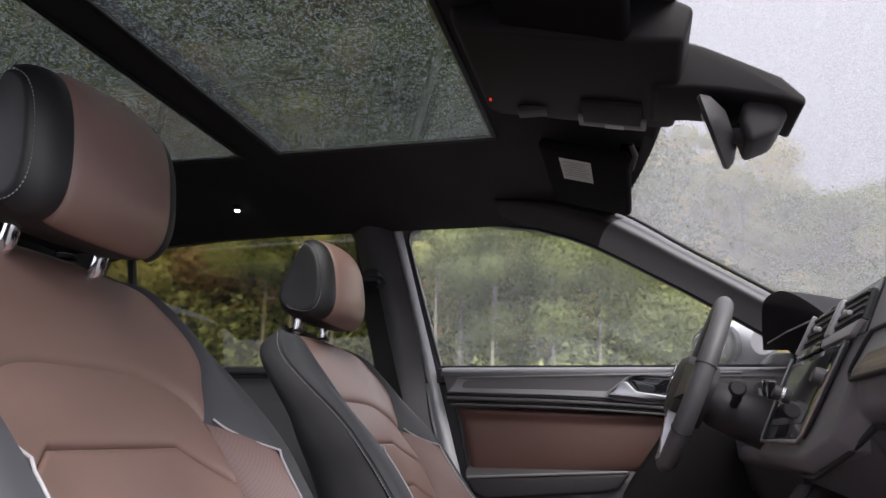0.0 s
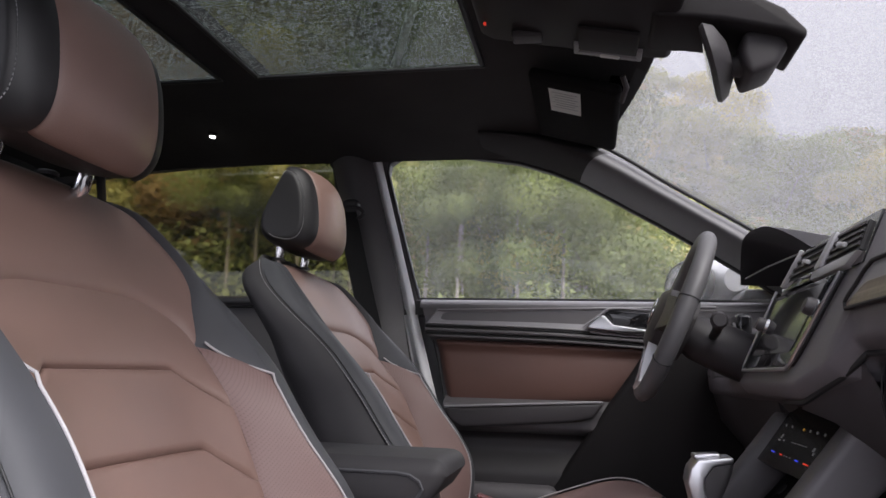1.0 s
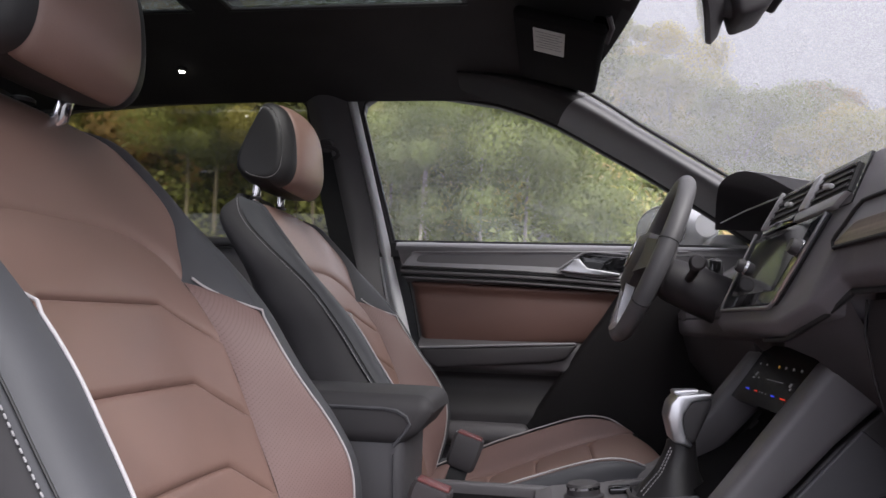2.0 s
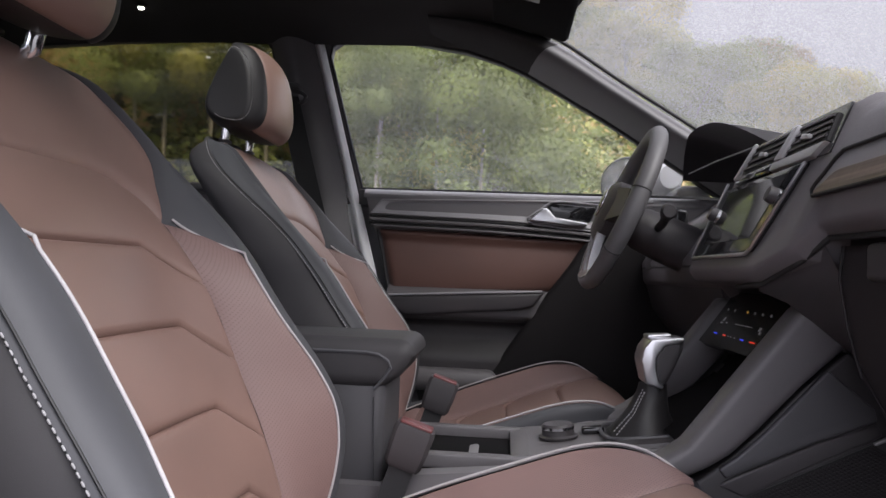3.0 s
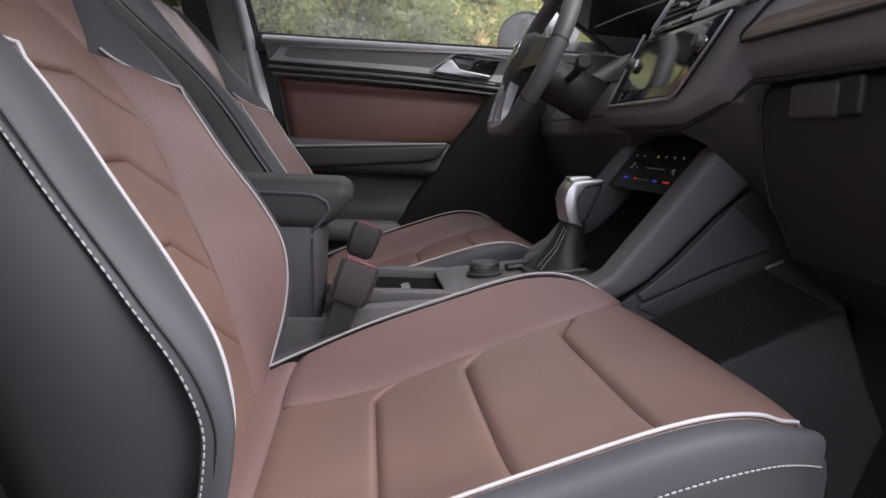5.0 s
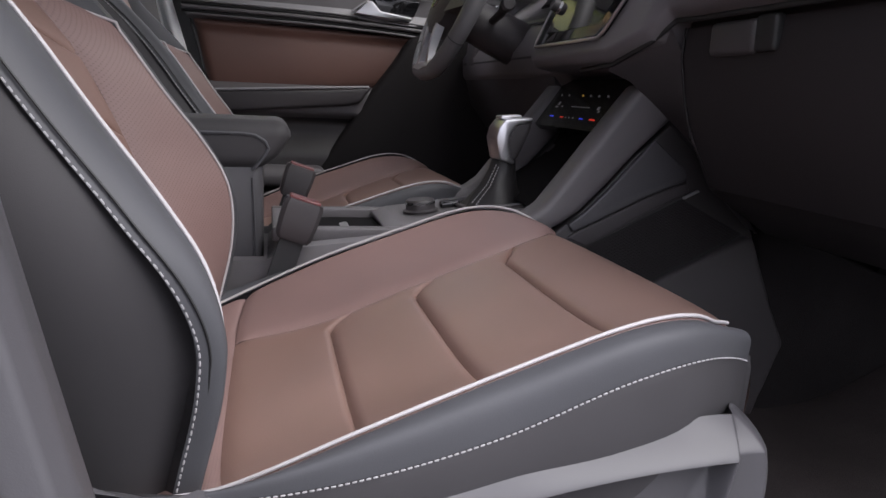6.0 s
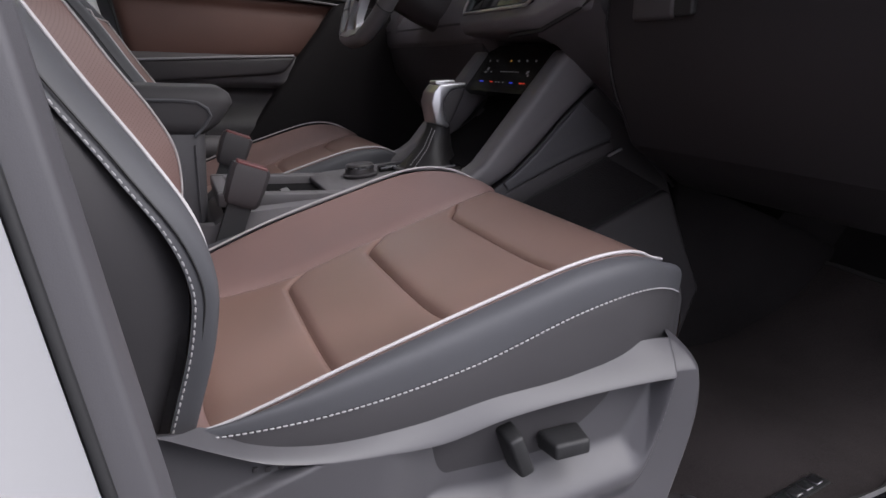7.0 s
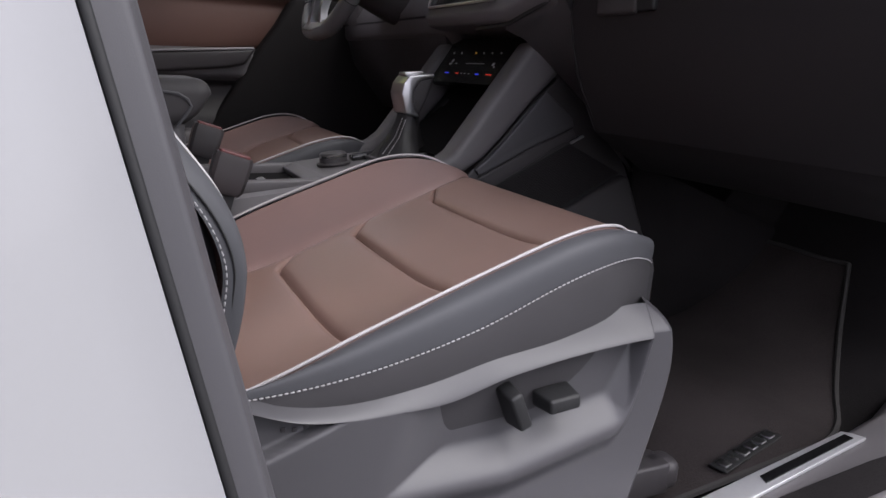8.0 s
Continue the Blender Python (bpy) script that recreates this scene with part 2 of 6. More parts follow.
def sheet(fn, us, vs, bm=None, skip=None):
    """A surface from fn(u, v) over two lists of parameters."""
    bm = bm or bmesh.new()
    rows = [[bm.verts.new(fn(u, v)) for u in us] for v in vs]
    for j in range(len(vs) - 1):
        for i in range(len(us) - 1):
            if skip and skip((us[i] + us[i + 1]) / 2, (vs[j] + vs[j + 1]) / 2):
                continue
            bm.faces.new((rows[j][i], rows[j][i + 1], rows[j + 1][i + 1], rows[j + 1][i]))
    return bm


def loft(rings, caps=True, closed=True, bm=None):
    """A skin over rings of as many points each."""
    bm = bm or bmesh.new()
    rows = [[bm.verts.new(p) for p in r] for r in rings]
    n = len(rows[0])
    for a, b in zip(rows, rows[1:]):
        for i in range(n if closed else n - 1):
            bm.faces.new((a[i], a[(i + 1) % n], b[(i + 1) % n], b[i]))
    if caps:
        bm.faces.new(rows[0])
        bm.faces.new(rows[-1][::-1])
    return bm


def tube(points, r, n=8, bm=None):
    """A round rod along a line; r may be a list."""
    pts = [Vector(p) for p in points]
    rings, side = [], None
    for i, p in enumerate(pts):
        way = (pts[min(i + 1, len(pts) - 1)] - pts[max(i - 1, 0)]).normalized()
        side = (side or way.orthogonal())
        side = (side - way * side.dot(way)).normalized()
        up = way.cross(side)
        rr = r[i] if isinstance(r, (list, tuple)) else r
        rings.append([p + (side * math.cos(2 * math.pi * k / n) + up * math.sin(2 * math.pi * k / n)) * rr for k in range(n)])
    return loft(rings, bm=bm)


def box(size, at=(0, 0, 0), bevel=0.004, turn=None, seg=3, bm=None):
    """A block with rounded edges."""
    one = bmesh.new()
    bmesh.ops.create_cube(one, size=1)
    bmesh.ops.scale(one, vec=size, verts=one.verts)
    if bevel:
        bmesh.ops.bevel(one, geom=one.edges[:], offset=min(bevel, min(size) * 0.49), segments=seg, profile=0.5, affect="EDGES")
    m = Matrix.Translation(at) @ (turn or Matrix())
    bmesh.ops.transform(one, matrix=m, verts=one.verts)
    if bm is None:
        return one
    return merge(bm, one)


def merge(bm, one):
    me = bpy.data.meshes.new("tmp")
    one.to_mesh(me)
    one.free()
    bm.from_mesh(me)
    bpy.data.meshes.remove(me)
    return bm


def prism(outline, axis, a, b, bevel=0.0, seg=3):
    """An outline in the plane across an axis, drawn out from a to b. Outline: for x (y, z), for y (x, z), for z (x, y)."""
    def at(p, d):
        return {"x": (d, p[0], p[1]), "y": (p[0], d, p[1]), "z": (p[0], p[1], d)}[axis]
    bm = bmesh.new()
    lo, hi = [bm.verts.new(at(p, a)) for p in outline], [bm.verts.new(at(p, b)) for p in outline]
    n = len(outline)
    for i in range(n):
        bm.faces.new((lo[i], lo[(i + 1) % n], hi[(i + 1) % n], hi[i]))
    bm.faces.new(lo[::-1])
    bm.faces.new(hi)
    if bevel:
        bmesh.ops.recalc_face_normals(bm, faces=bm.faces)
        edges = [e for e in bm.edges if e.calc_face_angle(0) > radians(25)]
        bmesh.ops.bevel(bm, geom=edges, offset=bevel, segments=seg, profile=0.5, affect="EDGES")
    return bm


def lathe(profile, n=32, turn=None):
    """A round thing from (radius, height) pairs about z."""
    rings = [[(r * math.cos(2 * math.pi * k / n), r * math.sin(2 * math.pi * k / n), h) for k in range(n)] for r, h in profile]
    bm = loft(rings)
    if turn:
        bmesh.ops.transform(bm, matrix=turn, verts=bm.verts)
    return bm


def span(a, b, n, ends=0.0):
    """n numbers from a to b, crowded towards the ends where ends is given."""
    out = []
    for i in range(n):
        t = i / (n - 1)
        t = (1 - ends) * t + ends * (0.5 - 0.5 * math.cos(math.pi * t))
        out.append(a + (b - a) * t)
    return out


def dashes(points, long=0.0055, gap=0.0025, r=0.0011, lift=(0, 0, 0)):
    """Sewn stitches along a line, as one mesh."""
    pts = [Vector(p) + Vector(lift) for p in points]
    bm, left, on, start = bmesh.new(), 0.0, True, pts[0]
    lens = [0.0]
    for a, b in zip(pts, pts[1:]):
        lens.append(lens[-1] + (b - a).length)

    def along(d):
        i = min(max(int(np.searchsorted(lens, d)) - 1, 0), len(pts) - 2)
        t = (d - lens[i]) / max(lens[i + 1] - lens[i], 1e-9)
        return pts[i].lerp(pts[i + 1], t)
    d = 0.0
    while d + long < lens[-1]:
        a, b = along(d), along(d + long)
        way = (b - a).normalized()
        tube([a, a + way * long * 0.15, b - way * long * 0.15, b], [r * 0.4, r, r, r * 0.4], 6, bm)
        d += long + gap
    return bm


# ---- ground and setting of the car ----
tagged(part("ground", sheet(lambda u, v: (u, v, 0.0), span(-900, 900, 13), span(-900, 900, 13)), ASPHALT), "wet grey asphalt of a car park", "ground", kind="structure")

# car floor with the tunnel, sill and footwell bulkhead
floor_line = ease([-1.6, 0.40, 0.62, 0.86, 1.02, 1.12], [0.40, 0.415, 0.437, 0.455, 0.56, 0.72])
def floor_skin(x, y):
    z = floor_line(x)
    z += 0.12 * step(0.15, 0.08, abs(y))
    z += 0.05 * step(0.62, 0.66, abs(y))
    return (x, y, z)
tagged(part("floor", sheet(floor_skin, span(-1.6, 1.12, 50), span(-0.70, 0.70, 71)), CARPET), "black carpeted car floor", "floor", kind="structure")
bulkhead = part("wall_front", sheet(lambda u, v: (1.12, u, v), span(-0.78, 0.78, 9), span(0.40, 1.09, 9)), CARPET)
tagged(bulkhead, "black carpeted front bulkhead of the footwell", "bulkhead", kind="structure")
tagged(part("wall_rear", sheet(lambda u, v: (-1.62 - 0.1 * (v - 0.4), u, v), span(-0.80, 0.80, 9), span(0.38, 1.47, 9)), CLOTH), "black trim closing the cabin's rear", "rear wall", kind="structure")

# roof lining with the glass roof's two openings
def roof_z(x, y):
    z = 1.522 - 0.066 * (abs(y) / 0.73) ** 4
    z -= 0.62 * max(x - 0.05, 0) ** 1.8
    return z - 0.05 * max(-0.6 - x, 0) ** 2
def roof_x(x, t):
    """The lining's front edge runs back towards the pillars."""
    return x - 0.085 * max(x / 0.34, 0) ** 2 * t * t * 1.25
def roof_edge(x):
    return 0.735 - 0.05 * max(x, 0)
ROOF_X = sorted(set(span(-1.62, 0.337, 50) + [-1.28, -0.514, -0.431, 0.031]))
ROOF_Y = sorted(set(span(-1, 1, 61) + [-0.46, 0.46]))
def in_opening(x, t):
    return abs(t) < 0.46 and (-1.28 < x < -0.514 or -0.431 < x < 0.031)
ceiling = part("ceiling", sheet(lambda x, t: (roof_x(x, t), t * roof_edge(x), roof_z(roof_x(x, t), t * roof_edge(x))), ROOF_X, ROOF_Y, skip=in_opening), CLOTH)
tagged(ceiling, "black cloth roof lining round a glass roof", "ceiling", kind="structure")
def in_roof_gap(x, t):
    return abs(t) < 0.52 and (-1.32 < x < -0.50 or -0.445 < x < 0.06)
roof_skin = sheet(lambda x, t: (roof_x(x, t), t * (roof_edge(x) + 0.06), roof_z(roof_x(x, t), t * roof_edge(x)) + 0.035), ROOF_X, ROOF_Y, skip=in_roof_gap)
tagged(part("roof", roof_skin, PAINT), "white painted car roof", "roof", kind="structure")

def frame_of(x0, x1, half, z, wide, high):
    bm = bmesh.new()
    for y in (-half, half):
        box((x1 - x0 + wide, wide, high), ((x0 + x1) / 2, y, z), 0.003, bm=bm)
    for x in (x0, x1):
        box((wide, 2 * half - wide, high), (x, 0, z), 0.003, bm=bm)
    return bm

HALF = 0.338
for k, (x0, x1) in enumerate(((-0.431, 0.031), (-1.28, -0.514))):
    win = thing("window_%d" % (k + 1), "dark tinted glass roof pane covered in rain drops", "glass roof", kind="structure")
    part("window_frame", frame_of(x0, x1, HALF, 1.5200, 0.010, 0.007), RUBBER, win, "black rubber frame")
    bm = sheet(lambda x, y: (x, y, 1.5215), span(x0, x1, 3), span(-HALF, HALF, 3))
    pane = part("pane", bm, ROOFPANE, win)
    pane.visible_shadow = k == 1


# ---- seats ----
# Heights and depths of a seat's shape, with the seat's middle at y = 0.
back_mid = ease([0.56, 0.63, 0.70, 0.784, 0.88, 0.966, 1.05, 1.12, 1.16], [-0.02, -0.042, -0.072, -0.113, -0.165, -0.215, -0.266, -0.312, -0.345])
back_rim = ease([0.56, 0.64, 0.70, 0.735, 0.775, 0.81, 0.86, 0.935, 0.993, 1.035, 1.106, 1.16], [-0.045, -0.025, -0.012, -0.010, -0.017, -0.036, -0.072, -0.126, -0.180, -0.222, -0.290, -0.34])
back_half = ease([0.56, 0.64, 0.78, 0.90, 0.985, 1.035, 1.08, 1.106, 1.13, 1.16], [0.165, 0.184, 0.189, 0.172, 0.191, 0.188, 0.174, 0.159, 0.138, 0.100])
insert_half = ease([0.56, 0.70, 0.85, 0.966, 1.0, 1.035, 1.06, 1.08, 1.106, 1.13, 1.16], [0.130, 0.142, 0.142, 0.150, 0.163, 0.177, 0.177, 0.171, 0.156, 0.135, 0.097])
cush_x_mid = ease([0, 1, 2, 3, 4, 5, 6, 7, 8, 9], [-0.06, 0.0, 0.093, 0.18, 0.275, 0.335, 0.372, 0.395, 0.402, 0.388])
cush_z_mid = ease([0, 1, 2, 3, 4, 5, 6, 7, 8, 9], [0.600, 0.612, 0.636, 0.671, 0.706, 0.718, 0.715, 0.698, 0.66, 0.61])
cush_x_rim = ease([0, 1, 2, 3, 4, 5, 6, 7, 8, 9], [-0.06, 0.01, 0.09, 0.175, 0.260, 0.315, 0.356, 0.382, 0.394, 0.383])
cush_z_rim = ease([0, 1, 2, 3, 4, 5, 6, 7, 8, 9], [0.614, 0.643, 0.678, 0.710, 0.738, 0.740, 0.720, 0.699, 0.662, 0.612])
cush_half = ease([0, 1, 2, 3, 4, 5, 6, 7, 8, 9], [0.19, 0.211, 0.218, 0.218, 0.216, 0.204, 0.180, 0.166, 0.166, 0.166])
cush_insert = ease([0, 1, 2, 3, 4, 5, 6, 7, 8, 9], [0.125, 0.122, 0.118, 0.118, 0.122, 0.140, 0.165, 0.165, 0.165, 0.165])
# the stitched seam along the cushion's flank, from the rear to the front corner
seam_x = ease([0, 1, 2, 3, 4, 5, 5.6, 6.05], [-0.06, 0.008, 0.085, 0.170, 0.252, 0.318, 0.352, 0.377])
seam_z = ease([0, 1, 2, 3, 4, 5, 5.6, 6.05], [0.640, 0.645, 0.655, 0.676, 0.707, 0.717, 0.709, 0.698])
seam_half = ease([0, 1, 2, 3, 4, 5, 5.6, 6.05], [0.210, 0.230, 0.235, 0.235, 0.234, 0.222, 0.203, 0.182])
NORMAL_BACK = Vector((0.87, 0, 0.49))


def outer_lean(z):
    """The outer bolster stands a little further forward than the inner one."""
    return 0.001 + 0.011 * step(0.84, 0.72, z)


def outer_wide(z):
    return 0.014 * step(1.0, 0.90, z) + 0.010 * step(0.84, 0.74, z)


def back_face(y, z, out=0.0):
    h = back_half(z)
    t = min(abs(y) / h, 1.0)
    x = back_mid(z) + (back_rim(z) - back_mid(z)) * (0.35 * t**3 + 0.65 * t**7)
    if y < 0:
        x += outer_lean(z) * t**5
        y -= outer_wide(z) * t**4
    return Vector((x, y, z)) + NORMAL_BACK * out


def cush_face(y, s, out=0.0):
    h = cush_half(s)
    t = min(abs(y) / h, 1.0)
    k = 0.10 * t**2 + 0.90 * t**4.5
    x = cush_x_mid(s) + (cush_x_rim(s) - cush_x_mid(s)) * k
    z = cush_z_mid(s) + (cush_z_rim(s) - cush_z_mid(s)) * k
    roll = step(5.5, 8, s)
    if y < 0:
        z -= 0.008 * k * step(0.0, 1.0, s) * step(6.2, 5.4, s)
    return Vector((x + out * roll, y, z + out * (1 - roll)))


def seam(d, deep=0.006, wide=0.006):
    """How far a padded panel sinks at the distance d from its sewn edge."""
    return -deep * math.exp(-d / wide)


def groove(d, deep=0.006, wide=0.0024):
    """A sewn pleat: a sharp line with soft padding on both sides."""
    return -deep * math.exp(-abs(d) / wide)


def arch(y):
    return 0.966 + 0.046 * (1 - min(abs(y) / 0.16, 1) ** 4)


PLEATS = (0.704, 0.782, 0.860, 0.937)


def close_rows(a, b, levels, pace, unit):
    """Rows from a to b, crowded round the levels."""
    rows = {round(v, 5) for v in span(a, b, int((b - a) / pace) + 1)}
    for level in levels:
        for d in (0, 0.0006, 0.0013, 0.0022, 0.0035, 0.0055, 0.008):
            rows |= {round(level + d / unit, 5), round(level - d / unit, 5)}
    rows = sorted(v for v in rows if a <= v <= b)
    return [v for v, w in zip(rows, [a - 1] + rows) if v - w > 0.0003 / unit]


def build_seat(label):
    seat = thing("car_seat", label, "car seat", "front seats")

    # backrest, in panels
    back = part("backrest", shell_back(), BLACK, seat, "black leather seat back and flanks", 75)

    def insert(u, v):
        lift = arch(u * 0.16) - 0.966
        z = v + lift * step(0.94, 0.966, v)
        y = u * insert_half(z)
        z -= max(abs(y) - 0.090, 0) * 0.70 * step(0.966, 0.946, v)
        out = seam((1 - abs(u)) * 0.15, 0.005) + seam((0.966 - v) * (1 + lift / 0.026))
        for level in PLEATS:
            out += groove(v - level, 0.0065, 0.0022) * step(1.0, 0.95, abs(u))
        return back_face(y, z, 0.004 + out)
    rows = close_rows(0.575, 0.966, PLEATS, 0.009, 1.0)
    part("centre_panel", sheet(insert, span(-1, 1, 47, 0.5), rows), BROWN, back, "brown leather centre panel with sewn pleats", 80)

    def headpanel(u, v):
        lo = arch(u * 0.16)
        z = lo + (1.144 - 0.010 * u * u - lo) * v
        y = u * insert_half(z)
        out = seam((z - lo), 0.006) + seam((1 - abs(u)) * 0.15, 0.005) - 0.024 * max((v - 0.82) / 0.18, 0) ** 2
        return back_face(y, z, 0.004 + out)
    part("upper_panel", sheet(headpanel, span(-1, 1, 41, 0.5), span(0, 1, 40, 0.6)), BROWN, back, "brown leather shoulder panel", 80)

    for side in (-1, 1):
        def bolster(u, v):
            top = 0.966 - 0.034 * u**0.8
            z = 0.575 + (top - 0.575) * v
            y = insert_half(z) + (back_half(z) - insert_half(z)) * u
            out = seam(u * 0.05, 0.006) + seam((top - z)) * (1 - 0.85 * u) + seam((1 - u) * 0.05, 0.003)
            return back_face(side * y, z, 0.005 + out + 0.006 * math.sin(math.pi * u))
        part("bolster_panel", sheet(bolster, span(0, 1, 18, 0.6), span(0, 1, 70, 0.3)), PERF, back, "perforated brown leather bolster", 80)

        def shoulder(u, v):
            lo = 0.966 - 0.034 * u**0.8
            z = lo + (1.136 - lo) * v
            y = insert_half(z) + (back_half(z) - insert_half(z)) * u
            out = seam(u * 0.04, 0.006) + seam((z - lo)) * (1 - 0.85 * u) + seam((1 - u) * 0.04, 0.003) - 0.024 * max((v - 0.82) / 0.18, 0) ** 2
            return back_face(side * y, z, 0.005 + out + 0.004 * math.sin(math.pi * u))
        part("shoulder_panel", sheet(shoulder, span(0, 1, 14, 0.6), span(0, 1, 30, 0.5)), GREY, back, "grey leather shoulder panel", 80)

        line = [back_face(side * (insert_half(z) + (back_half(z) - insert_half(z)) * u), z, 0.0055) for u, z in ((u, 0.966 - 0.034 * u**0.8) for u in span(0.02, 1, 14))]
        line += [back_face(side * back_half(z), z, 0.003) for z in span(0.925, 0.60, 50)]
        part("piping", tube(line, 0.0014), PIPING, back, "pale piping")

        # the strip between the piping and the stitched seam on the flank
        def strip(u, v):
            z = 0.60 + (1.138 - 0.60) * v
            a = back_face(side * back_half(z), z, 0.002 - 0.024 * max((z - 1.106) / 0.032, 0) ** 2)
            b = flank(z, side)
            p = a.lerp(b, u)
            return p + Vector((0.008 * math.sin(math.pi * u) + seam((1 - u) * 0.04, 0.004), side * 0.006 * math.sin(math.pi * u), 0))
        part("flank_strip", sheet(strip, span(0, 1, 16, 0.5), span(0, 1, 80)), GREY, back, "grey leather edge of the backrest", 80)
        part("seam_line", tube([flank(z, side) + Vector((0.0035, side * -0.0005, 0)) for z in span(0.61, 1.130, 80)], 0.0009, 6), RUBBER, back, "dark sewn seam")
        part("stitching", dashes([flank(z, side) + Vector((-0.002, side * 0.003, 0)) for z in span(0.625, 1.130, 102)], 0.0036, 0.0018, 0.00065), THREAD, back, "pale stitching")

    # cushion
    cush = part("cushion", shell_cushion(), BLACK, seat, "black leather cushion flanks", 60)

    def panel_half(s, side):
        """On the door's side the centre panel reaches almost to the piping."""
        return cush_insert(s) if side > 0 else max(cush_insert(s), cush_half(s) - 0.010)

    def seatpanel(u, s):
        y = u * panel_half(s, u)
        moved = s + max(y - 0.088, 0) * 9.0 * step(0.95, 1.4, s) * step(5.4, 4.4, s)
        out = seam((1 - abs(u)) * 0.11, 0.0055 * (1 - 0.6 * step(3.4, 5.2, moved)) * step(0.9, 1.4, s)) + seam(max(s - 0.95, 0) * 0.08, 0.006)
        for level in (2.0, 3.0, 4.0):
            out += groove((s - level) * 0.09, 0.008, 0.0026) * step(1.0, 0.95, abs(u))
        y = u * panel_half(moved, u)
        return cush_face(y, moved, 0.004 + out)
    part("centre_panel", sheet(seatpanel, span(-1, 1, 41, 0.5), close_rows(0.95, 8.6, (2.0, 3.0, 4.0), 0.08, 0.09)), BROWN, cush, "brown leather cushion with sewn pleats", 80)

    def rear(u, s):
        y = u * cush_half(s)
        return cush_face(y, s, 0.0042 + seam((0.95 - s) * 0.08, 0.006) + seam((1 - abs(u)) * 0.2, 0.003))
    part("rear_panel", sheet(rear, span(-1, 1, 41, 0.4), span(0.0, 0.975, 18)), PERF_FLAT, cush, "perforated leather at the cushion's rear", 80)
    for side in (-1, 1):
        def wing(u, s):
            y = panel_half(s, side) + (cush_half(s) - panel_half(s, side)) * u
            out = seam(u * 0.1, (0.006 if side > 0 else 0.001) * (1 - 0.6 * step(3.4, 5.2, s)) * step(0.9, 1.4, s)) + seam((1 - u) * 0.1, 0.003) + 0.004 * (side > 0) * math.sin(math.pi * u) + seam(max(s - 0.95, 0) * 0.08, 0.006)
            return cush_face(side * y, s, 0.0045 + out)
        part("bolster_panel", sheet(wing, span(0, 1, 20, 0.5), span(0.95, 6.0, 70)), PERF_FLAT, cush, "perforated brown leather bolster", 80)
        line = [cush_face(side * cush_half(s), s, 0.0062) for s in span(0.2, 6.05, 80)]
        part("piping", tube(line, 0.0014), PIPING, cush, "pale piping")

        def strip2(u, v):
            s = 0.1 + 5.95 * v
            a, b = cush_face(side * cush_half(s), s, 0.003), cush_seam(s, side)
            p = a.lerp(b, u)
            swell = math.sin(math.pi * u) * (0.4 + 0.6 * step(0, 1.5, s))
            return p + Vector((0.004 * swell * step(5, 6, s), side * 0.007 * swell, 0.008 * swell + seam((1 - u) * 0.05, 0.003)))
        part("flank_strip", sheet(strip2, span(0, 1, 14, 0.5), span(0, 1, 70)), GREY, cush, "grey leather edge of the cushion", 80)
        part("stitching", dashes([cush_seam(s, side) + Vector((0, side * 0.002, -0.003)) for s in span(0.6, 6.0, 110)], 0.0030, 0.0012, 0.0006), THREAD, cush, "pale stitching")
    cush.location = (0, -0.023, 0)

    # headrest
    # deeper black than the flanks: shade under the roof is put into the colour
    head = part("headrest", headrest(0), BOOT, seat, "black leather headrest, darkened for shade")
    part("front_panel", headrest(1), BROWN, head, "brown leather headrest front", 80)
    for side in (-1, 1):
        part("side_strip", sheet(lambda u, v: head_point(v, side * (0.0765 + 0.0295 * u), 0.0016 + 0.003 * math.sin(math.pi * u)), span(0, 1, 12, 0.5), span(-1.2, 1.9, 40)), BOOT, head, "leather strip, blackened for shade", 80)
        part("stitching", dashes(head_seam(side), 0.003, 0.0015, 0.0006), THREAD, head, "pale stitching")
        part("post", tube([(-0.390, side * 0.062, 1.116), (-0.358, side * 0.062, 1.124), (-0.345, side * 0.062, 1.134), (-0.341, side * 0.062, 1.150), (-0.338, side * 0.062, 1.20)], 0.0085, 12), CHROME, seat, "chrome headrest post")
        part("post_collar", lathe([(0.001, 0), (0.012, 0), (0.012, 0.004), (0.008, 0.006), (0.001, 0.006)], 16, pose(-0.342, side * 0.062, 1.138, 0, 2, 0)), SOFT, seat)
    return seat


def flank(z, side):
    """The stitched seam along the backrest's flank."""
    h = back_half(z) + 0.030 * step(1.150, 1.063, z) * (0.5 + 0.5 * step(0.62, 0.85, z)) + 0.020 * step(0.99, 0.92, z) * step(0.66, 0.90, z)
    over = min(max((z - 1.072) / 0.076, 0), 1)
    h -= 0.045 * (1 - math.sqrt(1 - over * over))
    x = back_rim(z) - 0.012 - 0.02 * step(0.95, 1.1, z) + 0.008 * step(0.80, 0.72, z)
    if side < 0:
        x += outer_lean(z) - 0.003
        h += 0.8 * outer_wide(z)
    return Vector((x, side * h, z))


